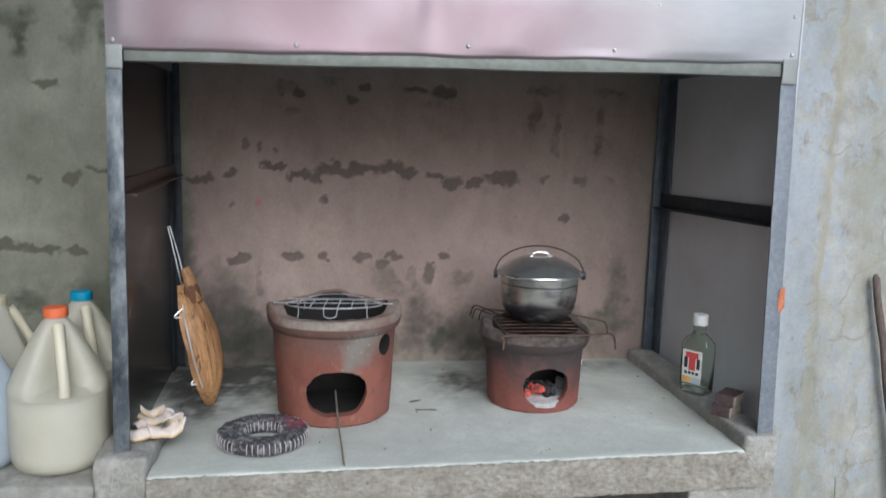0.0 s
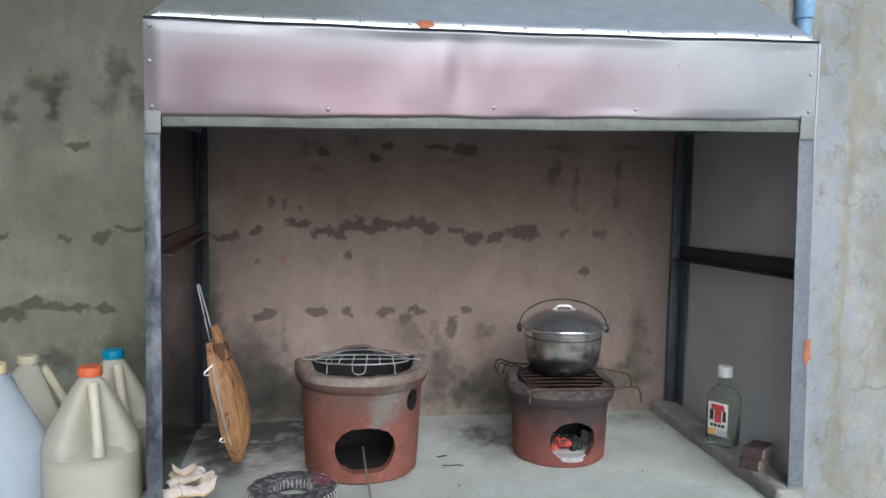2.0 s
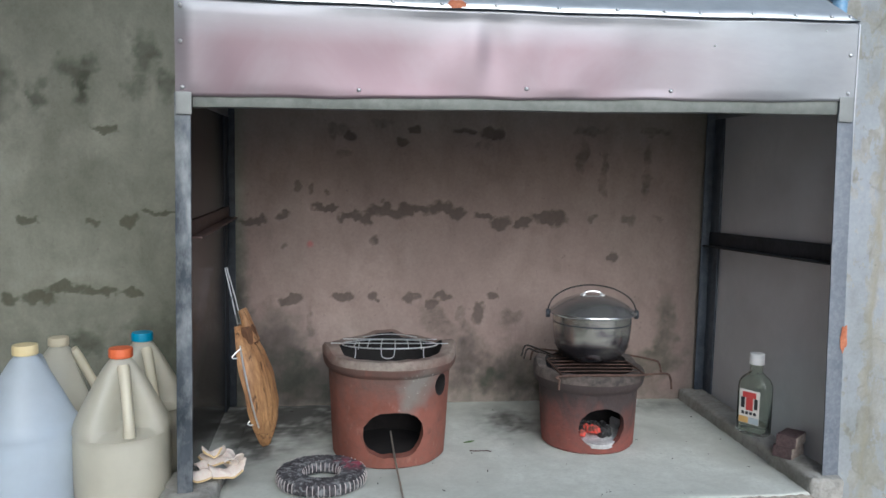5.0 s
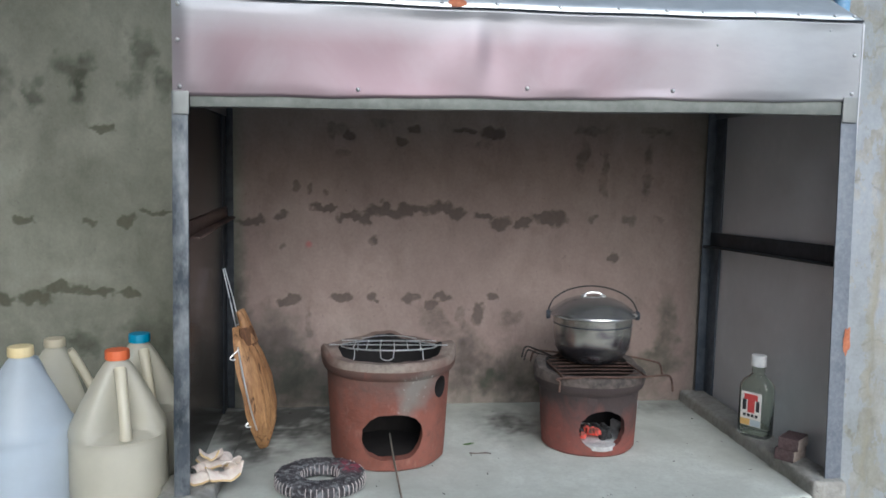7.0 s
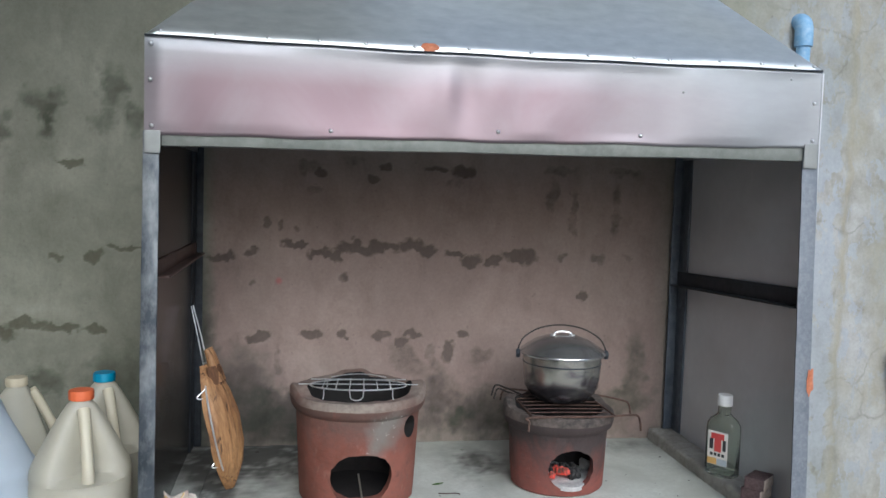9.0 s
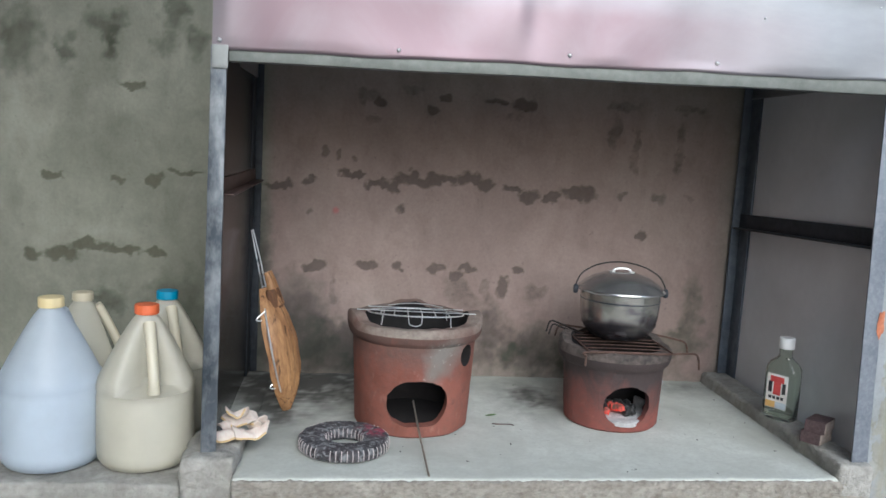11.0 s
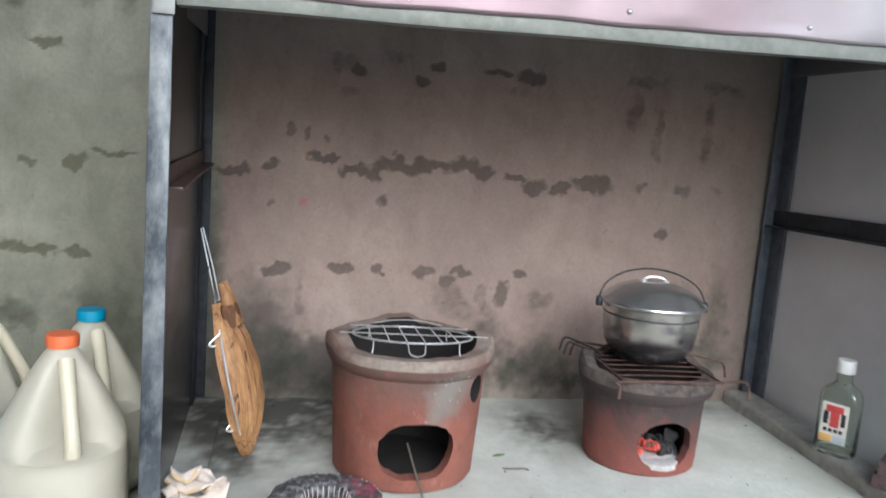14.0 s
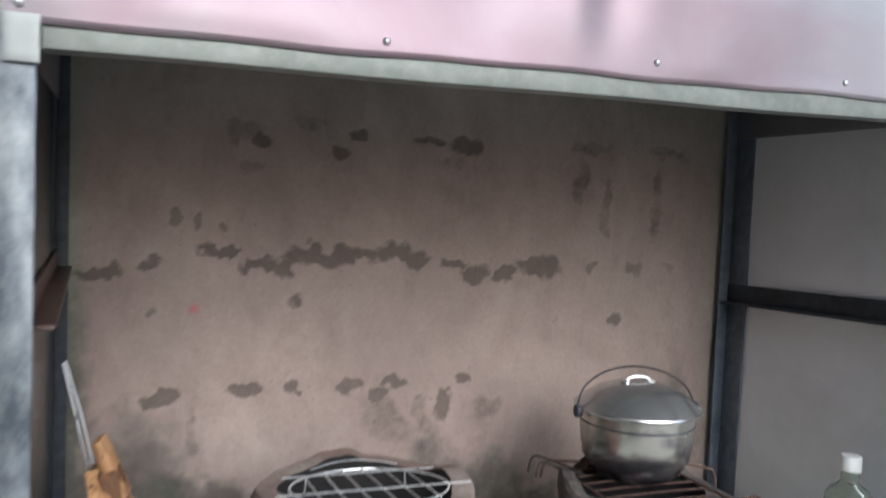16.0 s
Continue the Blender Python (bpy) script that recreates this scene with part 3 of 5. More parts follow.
BLOTS_LEFT = ((-0.617, 1.543, 0.045, 0.025), (-0.607, 1.501, 0.018, 0.036), (-0.701, 1.481, 0.022, 0.036), (-0.494, 1.503, 0.022, 0.030), (-0.428, 1.517, 0.026, 0.034), (-0.47, 1.58, 0.03, 0.05), (-0.80, 1.50, 0.05, 0.08), (-0.45, 0.90, 0.08, 0.10), (-0.62, 0.93, 0.05, 0.03))


def spots(x, z, rows, wobble, seed, soft):
    """0 to 1: inside uneven spots."""
    wx = x + (fbm(x, z, 55, seed, 3) - 0.5) * wobble
    wz = z + (fbm(x, z, 55, seed + 9, 3) - 0.5) * wobble
    out = np.zeros_like(x)
    for cx, cz, hw, hh in rows:
        d = np.sqrt(((wx - cx) / hw) ** 2 + ((wz - cz) / hh) ** 2)
        out = np.maximum(out, np.clip((1.25 - d) / soft, 0, 1))
    return out


def spread(*stretches):
    """Grid lines: (from, to, step) end to end."""
    out = []
    for a, b, s in stretches:
        n = max(1, round((b - a) / s))
        out += [a + (b - a) * k / n for k in range(n)]
    return np.array(out + [stretches[-1][1]])


def back_wall():
    xs = spread((-3.2, -1.0, 0.2), (-1.0, -0.3, 0.005), (-0.3, 0.9, 0.004), (0.9, 1.75, 0.006), (1.75, 4.0, 0.2))
    zs = spread((0.0, 0.35, 0.05), (0.35, 0.8, 0.006), (0.8, 1.46, 0.004), (1.46, 1.95, 0.006), (1.95, 3.2, 0.2))
    X, Z = np.meshgrid(xs, zs)
    x, z = X.ravel(), Z.ravel()
    scar = spots(x, z, JOINT_MID + HOLES[:2] + JOINT_LOW, 0.030, 3, 0.5) * (0.55 + 0.6 * fbm(x, z, 60, 23, 3))
    scar = np.maximum(scar, 0.8 * spots(x, z, JOINT_LEFT, 0.030, 5, 0.5))
    scar = np.maximum(scar, 0.75 * spots(x, z, JOINT_TOP, 0.02, 6, 0.4))
    scar = np.maximum(scar, 0.55 * spots(x, z, HOLES, 0.016, 7, 0.5))
    faint = 0.52 * spots(x, z, STREAKS, 0.03, 8, 0.6) * (0.4 + 0.9 * fbm(x, z, 40, 31, 3))
    moss = np.maximum(0.85 * spots(x, z, DAMP, 0.06, 12, 0.9), 0.8 * spots(x, z, BLOTS_LEFT, 0.05, 14, 0.7)) * (0.3 + 1.1 * fbm(x, z, 22, 41, 4))
    inside = np.clip((x + 0.275) / 0.03, 0, 1) * np.clip((0.90 - x) / 0.10, 0, 1) * np.clip((z - 0.72) / 0.1, 0, 1)
    rosy = np.clip(inside * (0.62 + 0.75 * fbm(x, z, 3.1, 51, 3)) * np.clip((1.62 - z) / 0.25, 0, 1), 0, 1)
    strip = np.clip((x - 1.0) / 0.12, 0, 1)
    pale = np.clip(strip * (0.45 + 0.8 * fbm(x, z * 0.6, 7, 61, 4)), 0, 1) * np.clip((2.6 - z) / 0.9, 0.25, 1)
    seam = np.exp(-(((x - 1.306 + (fbm(x * 0, z, 18, 71, 3) - 0.5) * 0.03) / 0.012) ** 2))
    red = 0.7 * spots(x, z, ((-0.107, 1.158, 0.008, 0.008),), 0.01, 17, 0.8)
    paint = np.clip((x - 0.95) / 0.05, 0, 1) * np.clip((1.286 - x) / 0.02, 0, 1) * np.clip(0.2 + 0.5 * (fbm(x, z * 0.5, 5, 101, 4) - 0.5), 0, 1) * np.clip((1.85 - z) / 0.4, 0, 1)
    ochre = np.clip(0.9 * seam * (0.4 + 1.0 * fbm(x, z * 0.5, 30, 131, 3)) + np.clip((x - 1.31) / 0.02, 0, 1) * np.clip((fbm(x, z, 9, 137, 4) - 0.5) * 3, 0, 0.55), 0, 1)
    scar = np.maximum(scar, faint)
    # ragged dark spots: soot plus painted shade behind the fan and the stoves
    soot_and_shade = np.clip(0.85 * spots(x, z, ((-0.06, 0.83, 0.06, 0.06), (-0.18, 0.92, 0.08, 0.09), (-0.275, 0.95, 0.035, 0.24), (-0.235, 0.85, 0.09, 0.11), (-0.13, 0.82, 0.09, 0.055)), 0.05, 111, 0.9) * (0.55 + 0.6 * fbm(x, z, 20, 121, 4)) + 0.75 * spots(x, z, ((-0.10, 0.84, 0.08, 0.06), (0.27, 0.87, 0.045, 0.09), (0.36, 0.84, 0.06, 0.07), (0.62, 0.85, 0.05, 0.06)), 0.07, 117, 0.9) * (0.3 + 1.1 * fbm(x, z, 26, 119, 4)), 0, 0.72)
    y = WALL_Y + 0.0025 * scar - 0.003 * (fbm(x, z, 25, 81, 5) - 0.5) - 0.008 * (fbm(x, z, 3, 91, 3) - 0.5)
    y -= 0.010 * seam + 0.012 * np.clip((1.306 - x) / 0.02, 0, 1) * np.clip((x - 0.95) / 0.05, 0, 1)
    nx, nz = len(xs), len(zs)
    idx = np.arange(nx * nz).reshape(nz, nx)
    quads = np.stack([idx[:-1, :-1], idx[:-1, 1:], idx[1:, 1:], idx[1:, :-1]], -1).reshape(-1, 4)
    # the far side, top and ends give the wall its thickness
    base = nx * nz
    extra = np.array([(xs[0], WALL_Y + 0.15, 0), (xs[-1], WALL_Y + 0.15, 0), (xs[-1], WALL_Y + 0.15, zs[-1]), (xs[0], WALL_Y + 0.15, zs[-1])])
    verts = np.concatenate([np.stack([x, y, z], -1), extra])
    faces = quads.tolist() + [[base + 1, base, base + 3, base + 2], [base, *idx[:, 0].tolist(), base + 3], [base + 1, base + 2, *idx[::-1, -1].tolist()], [base + 3, *idx[-1].tolist(), base + 2]]
    me = bpy.data.meshes.new("wall_north")
    me.from_pydata(verts.tolist(), [], faces)
    for name, values in (("scar", scar), ("moss", np.clip(moss, 0, 1)), ("rosy", rosy), ("pale", np.clip(pale, 0, 1)), ("red", red), ("paint", paint), ("ochre", ochre), ("soot_and_shade", soot_and_shade)):
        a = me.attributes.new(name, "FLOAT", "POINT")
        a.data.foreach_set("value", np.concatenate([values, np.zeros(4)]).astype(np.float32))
    me.materials.append(WALL)
    for p in me.polygons:
        p.use_smooth = True
    return tagged(new("wall_north", me), "cement-rendered block wall with dark scarred joints and damp stains", "wall", kind="structure")


back_wall()
bm = bmesh.new()
bmesh.ops.create_grid(bm, x_segments=40, y_segments=40, size=1)
for v in bm.verts:
    s = Vector((v.co.x, v.co.y)) * 1
    v.co = Vector((math.copysign(abs(s.x) ** 3, s.x) * 400, math.copysign(abs(s.y) ** 3, s.y) * 400, 0))
ground = part("ground", bm, GROUND)
tagged(ground, "worn grey cement yard floor", "ground", kind="structure")

# an unseen plain roof, added over the western yard to shade the left side
unseen_roof = part("ceiling", rough_box(-4.5, 0.12, -0.2, 2.3, 2.80, 2.86, 0.5, 0.01), surface("unseen_roof_underside", (0.16, 0.16, 0.15), (0.24, 0.24, 0.225), (0.2, 0.2, 0.19), 2, 20, 0.8))
tagged(unseen_roof, "unseen plain grey roof added to shade the left side", "ceiling", kind="structure")

# out-of-view wall added to keep light off the left and darken reflections there
west = part("unseen_wall_west", rough_box(-1.42, -1.27, -6.0, 1.94, 0.0, 2.79, 0.25, 0.004), surface("west_render", (0.20, 0.20, 0.165), (0.28, 0.275, 0.23), (0.17, 0.17, 0.14), 3, 60, 0.9))
tagged(west, "unseen plain cement-rendered wall added to darken the left side", "wall", kind="structure")

# hearth slab: smooth screed over rough concrete, its front running slightly out of square
SHEAR = 0.03


def floor_shaded(bm):
    """Shade behind the fan and beside the stoves, painted into the top as ragged sooty patches."""
    floor_shade = bm.verts.layers.float.new("floor_shade")
    for v in bm.verts:
        n = 0.62 + 0.5 * noise.noise(Vector((v.co.x * 22, v.co.y * 22, 1.5))) + 0.4 * noise.noise(Vector((v.co.x * 60, v.co.y * 60, 8)))
        near = 0.0
        for cx, cy, rx, ry, k in ((-0.17, 1.86, 0.19, 0.22, 1.6), (-0.205, 1.66, 0.06, 0.09, 1.5), (0.345, 1.79, 0.08, 0.13, 0.95), (-0.06, 1.64, 0.06, 0.10, 0.45), (0.70, 1.90, 0.20, 0.06, 0.6)):
            near = max(near, k * math.exp(-(((v.co.x - cx) / rx) ** 2) - ((v.co.y - cy) / ry) ** 2))
        v[floor_shade] = max(0.0, min(0.9, near * max(0.0, n) * 1.1))


hearth = thing("hearth_counter", pose(0, 0, 0), "rough concrete cooking counter with a smooth pale cement top", "counter")
bm = rough_box(-0.235, 0.868, 1.340, 1.946, 0.704, TOP - 0.006, 0.009, 0.006, 0.003, 42, SHEAR)
part("slab", bm, ROUGH, hearth, "rough chipped concrete slab edge")
bm = rough_box(-0.235, 0.815, 1.338, 1.946, TOP - 0.012, TOP, 0.010, 0.006, 0.0016, 40, SHEAR)
floor_shaded(bm)
part("screed", bm, SLAB, hearth, "smooth pale cement top with sooty shade painted on")
bm = rough_box(-0.234, 0.866, 1.333, 1.346, 0.703, TOP - 0.003, 0.0036, 0.004, 0.0021, 95, SHEAR)
part("slab_edge", bm, EDGE, hearth, "torn rough concrete front edge")
bm = rough_box(-0.318, -0.232, 1.345, 1.478, 0.70, 0.803, 0.007, 0.009, 0.004, 34)
part("curb", bm, ROUGH, hearth, "chipped concrete curb")
bm = rough_box(-0.312, -0.233, 1.474, 1.946, 0.70, TOP - 0.001, 0.012, 0.006, 0.002, 40)
floor_shaded(bm)
part("slab", bm, SLAB, hearth, "corner of the cement top with sooty shade painted on")
bm = rough_box(0.803, 0.867, 1.357, 1.946, 0.740, 0.803, 0.009, 0.008, 0.003, 34)
part("curb", bm, ROUGH, hearth, "concrete curb along the side sheet")
bm = rough_box(0.705, 0.868, 1.362, 1.90, 0.0, 0.712, 0.016, 0.008, 0.004, 26)
part("pier", bm, ROUGH, hearth)
bm = rough_box(-0.34, -0.20, 1.372, 1.90, 0.0, 0.702, 0.03, 0.008, 0.004, 20)
part("pier", bm, ROUGH, hearth)

shelf = thing("jug_shelf", pose(0, 0, 0), "low concrete shelf against the wall holding plastic jugs", "shelf")
bm = rough_box(-1.262, -0.318, 1.354, 1.946, LEDGE - 0.075, LEDGE, 0.03, 0.007, 0.003, 22)
part("slab", bm, ROUGH, shelf)
part("pier", rough_box(-1.25, -1.10, 1.40, 1.90, 0, LEDGE - 0.073, 0.05, 0.008, 0.004, 20), ROUGH, shelf)


# ---- the cooking enclosure: frame, sheets and hood ----
enclosure = thing("smoke_hood", pose(0, 0, 0), "galvanised sheet smoke hood on a steel angle frame", "hood")
YF0, YF1 = 1.372, 1.397            # the front posts lean back a little


def post_front(x0, x1, side, z0, z1, mat, label):
    bm = bmesh.new()
    w = 0.004
    n = 24
    for (ax0, ax1, dy) in ((x0, x1, (0, w)), ((x0, x0 + w, (w, 0.028)) if side < 0 else (x1 - w, x1, (w, 0.028)))):
        rough_box(ax0, ax1, dy[0], dy[1], z0, z1, 0.03, 0.001, 0.0006, 25, 0, bm)
    for v in bm.verts:
        t = (v.co.z - 0.80) / 0.64
        v.co.y += YF0 + (YF1 - YF0) * t
    return part("front_post", bm, mat, enclosure, label)


post_front(-0.290, -0.265, -1, 0.790, 1.452, STEEL_GREY, "scuffed grey steel angle post")
post_front(0.832, 0.862, 1, 0.790, 1.462, POST_BLUE, "smooth blue-grey painted steel angle post")
for x0, x1, lx in ((PX0 - 0.018, -0.273, PX0 - 0.018), (0.838, PX1, PX1 - 0.004)):
    bm = rough_box(x0, x1, 1.930, 1.934, TOP + 0.002 if x0 < 0 else 0.803, 1.52, 0.05, 0.001)
    rough_box(lx, lx + 0.004, 1.885, 1.930, TOP + 0.002 if x0 < 0 else 0.803, 1.52, 0.05, 0.001, bm=bm)
    part("rear_post", bm, STEEL_DARK if x0 < 0 else STEEL_BLUE, enclosure, "soot-blackened steel angle" if x0 < 0 else "steel angle with blue-grey smoke haze put into its colour")
for x0, x1, fx, za, zb in ((PX0 + 0.002, PX0 + 0.024, PX0 + 0.002, 1.217, 1.245), (PX1 - 0.024, PX1 - 0.002, PX1 - 0.006, 1.160, 1.196)):
    bm = rough_box(fx, fx + 0.004, 1.41, 1.93, za, zb, 0.05, 0.001)
    rough_box(x0, x1, 1.41, 1.93, za, za + 0.004, 0.05, 0.001, bm=bm)
    for v in bm.verts:
        if x0 > 0:
            v.co.z += 0.018 * (1.93 - v.co.y) / 0.52
        else:
            v.co.x -= 0.017 * (v.co.y - 1.41) / 0.52
    part("side_rail", bm, RAIL_BROWN if x0 < 0 else STEEL_DARK, enclosure, "dark steel angle rail")
# left sheet gets the darkened copy, right sheet the lightened one
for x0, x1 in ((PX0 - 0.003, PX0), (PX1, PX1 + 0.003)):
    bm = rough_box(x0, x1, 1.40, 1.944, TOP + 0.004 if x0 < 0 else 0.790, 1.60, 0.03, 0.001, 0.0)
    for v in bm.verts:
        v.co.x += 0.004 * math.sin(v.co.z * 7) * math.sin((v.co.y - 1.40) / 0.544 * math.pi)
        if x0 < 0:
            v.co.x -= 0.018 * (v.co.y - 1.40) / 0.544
    part("side_sheet", bm, PANEL if x0 > 0 else PANEL_SHADED, enclosure, "smoke-dulled metal side sheet with its side's light put into the tone")

HX0, HX1 = -0.287, 0.857


def hood_bottom(x):
    t = (x - HX0) / (HX1 - HX0)
    return 1.4440 + 0.022 * t + 0.0009 * math.sin(t * 21) + 0.0006 * math.sin(t * 47 + 1)


def hood_top(x):
    t = (x - HX0) / (HX1 - HX0)
    return 1.598 + 0.004 * t - 0.004 * math.sin(math.pi * t) + 0.0006 * math.sin(t * 31)


def dents(x, z):
    """How far the thin sheet bulges towards the yard."""
    d = 0.007 * noise.noise(Vector((x * 4, z * 4, 0.3))) + 0.0015 * noise.noise(Vector((x * 13, z * 11, 4.1)))
    return d + 0.003 * math.exp(-(((x - 0.19) / 0.02) ** 2)) * math.exp(-(((z - 1.54) / 0.05) ** 2)) - 0.003 * math.exp(-(((x - 0.225) / 0.03) ** 2)) * math.exp(-(((z - 1.53) / 0.06) ** 2))


def hood_front():
    bm = bmesh.new()
    rosy_tone = bm.verts.layers.float.new("rosy_tone")
    nx, nz = 150, 26
    rows = []
    for j in range(nz + 1):
        row = []
        for i in range(nx + 1):
            x = HX0 + (HX1 - HX0) * i / nx
            z = hood_bottom(x) + (hood_top(x) - hood_bottom(x)) * j / nz
            edge = min(1, j / 3, (nz - j) / 3, i / 3, (nx - i) / 3)
            v = bm.verts.new((x, 1.394 - dents(x, z) * edge, z))
            h = j / nz
            # the rosy tone fades towards the top edge and the right end
            v[rosy_tone] = max(0, min(1, (1.02 - h) * 2.2)) * max(0.12, min(1, (0.93 - (x - HX0) / 1.14) * 3.0)) * min(1, 0.6 + (x - HX0) * 5)
            row.append(v)
        rows.append(row)
    for j in range(nz):
        for i in range(nx):
            bm.faces.new((rows[j][i], rows[j][i + 1], rows[j + 1][i + 1], rows[j + 1][i]))
    # returns along the sides
    for i, inward in ((0, 1), (nx, -1)):
        prev = None
        for j in range(nz + 1):
            c = rows[j][i].co
            b = bm.verts.new((c.x, 1.944, c.z))
            if prev:
                q = (rows[j - 1][i], rows[j][i], b, prev)
                bm.faces.new(q if inward > 0 else q[::-1])
            prev = b
    bmesh.ops.recalc_face_normals(bm, faces=bm.faces)
    return bm


panel = part("front_panel", hood_front(), SHEET, enclosure, "dented galvanised sheet, rosy low down and fading to the right")
mod = panel.modifiers.new("thickness", "SOLIDIFY")
mod.thickness, mod.offset = 0.0012, 0

for x0, x1, z0, z1 in ((HX0, HX0 + 0.0245, 1.4165, 1.4520), (HX1 - 0.0265, HX1, 1.4310, 1.4740)):
    part("end_tab", rough_box(x0, x1, 1.3915, 1.3930, z0, z1, 0.008, 0.0006, 0.0003, 40), TAB, enclosure, "pale bare end tab")

SLOPE, RISE = 0.85, 0.46


def hood_slope():
    """Three sheets leaning back and in from the top edge of the front panel."""
    bm = bmesh.new()
    rosy_tone = bm.verts.layers.float.new("rosy_tone")
    nx, ns = 90, 24
    for side in ("front", "west", "east"):
        rows = []
        for j in range(ns + 1):
            s = RISE * j / ns
            xa, xb = HX0 + SLOPE * s, HX1 - SLOPE * s
            row = []
            for i in range(nx + 1):
                t = i / nx
                if side == "front":
                    x = xa + (xb - xa) * t
                    p = Vector((x, 1.392 + s, hood_top(HX0 + (HX1 - HX0) * t) + s))
                    e = min(1, j / 3, i / 4, (nx - i) / 4)
                    p += Vector((0, -1, 1)).normalized() * (0.005 * noise.noise(Vector((p.x * 5, s * 8, 2))) * e)
                else:
                    xx = xa if side == "west" else xb
                    p = Vector((xx, 1.392 + s + (1.944 - 1.392 - s) * t, hood_top(HX0 if side == "west" else HX1) + s))
                row.append(bm.verts.new(p))
            rows.append(row)
        for j in range(ns):
            for i in range(nx):
                bm.faces.new((rows[j][i], rows[j][i + 1], rows[j + 1][i + 1], rows[j + 1][i]))
    bmesh.ops.remove_doubles(bm, verts=bm.verts, dist=0.0004)
    bmesh.ops.recalc_face_normals(bm, faces=bm.faces)
    return bm


cowl = part("cowl", hood_slope(), COWL, enclosure, "bright sloping galvanised sheet")
mod = cowl.modifiers.new("thickness", "SOLIDIFY")
mod.thickness, mod.offset = 0.0012, 0
xa, xb = HX0 + SLOPE * RISE, HX1 - SLOPE * RISE
part("flue", rough_box(xa, xb, 1.392 + RISE, 1.944, 1.60 + RISE, 2.75, 0.1, 0.002), SHEET, enclosure, "plain sheet flue")

# the band below the front sheet and the lap along the top edge
bm = rough_box(-0.262, 0.831, 1.3965, 1.4005, 1.428, 1.462, 0.02, 0.001)
rough_box(-0.262, 0.831, 1.4005, 1.422, 1.428, 1.432, 0.02, 0.001, bm=bm)
for v in bm.verts:
    v.co.z += 0.016 * (v.co.x + 0.27) / 1.1 + 0.0007 * math.sin((v.co.x + 0.27) * 16)
part("lower_band", bm, BAND, enclosure, "dull galvanised angle under the hood edge")
bm = tube([(HX0 + (HX1 - HX0) * k / 60, 1.3915, hood_top(HX0 + (HX1 - HX0) * k / 60) + 0.0005) for k in range(61)], 0.0016, 6)
part("lap_seam", bm, STEEL_DARK, enclosure, "dark folded seam")


def rivet_mesh():
    return lathe([(0.0036, 0), (0.0036, 0.001), (0.0028, 0.0022), (0.0014, 0.003), (0.0, 0.0032)], 10)


me_rivet = None
spots_front = [(0.001, 1.462), (0.277, 1.472), (0.526, 1.4755), (0.846, 1.480), (-0.276, 1.459), (0.846, 1.545), (-0.277, 1.585), (-0.278, 1.53), (0.80, 1.585), (0.60, 1.553)]
spots_top = [-0.265, -0.18, -0.10, -0.02, 0.055, 0.135, 0.225, 0.33, 0.43, 0.512, 0.575, 0.668, 0.745, 0.81, 0.845]
for k, (x, z) in enumerate(spots_front + [(x, None) for x in spots_top]):
    if z is None:
        m = pose(x, 1.3965 + 0.0035, hood_top(x) + 0.009, 45)
    else:
        m = pose(x, 1.3935 - dents(x, z), z, 90)
    if me_rivet is None:
        ob = part("rivet", rivet_mesh(), RIVET, enclosure)
        me_rivet = ob.data
    else:
        ob = new("rivet", me_rivet)
        ob.parent = enclosure
    ob.matrix_local = m
    if k in (8, 9):
        ob.scale = (0.5, 0.5, 0.5)
# a daub of orange sealant on the seam
bm = bmesh.new()
bmesh.ops.create_icosphere(bm, subdivisions=3, radius=1)
for v in bm.verts:
    n = 1 + 0.5 * noise.noise(v.co * 1.7 + Vector((3, 1, 2)))
    v.co = Vector((v.co.x * 0.013 * n, v.co.y * 0.003, v.co.z * 0.013 * n))
ob = part("sealant_daub", bm, RUST, enclosure, "orange sealant daub")
ob.matrix_local = pose(0.160, 1.4015, hood_top(0.16) + 0.010, -45)


bm = bmesh.new()
bmesh.ops.create_icosphere(bm, subdivisions=3, radius=1)
for v in bm.verts:
    n = 1 + 0.6 * noise.noise(v.co * 1.5 + Vector((7, 2, 5)))
    v.co = Vector((v.co.x * 0.006 * n, v.co.y * 0.0025, v.co.z * 0.022 * n))
part("sealant_daub", bm, RUST, enclosure, "orange sealant daub on the post").matrix_local = pose(0.861, 1.381, 1.052)


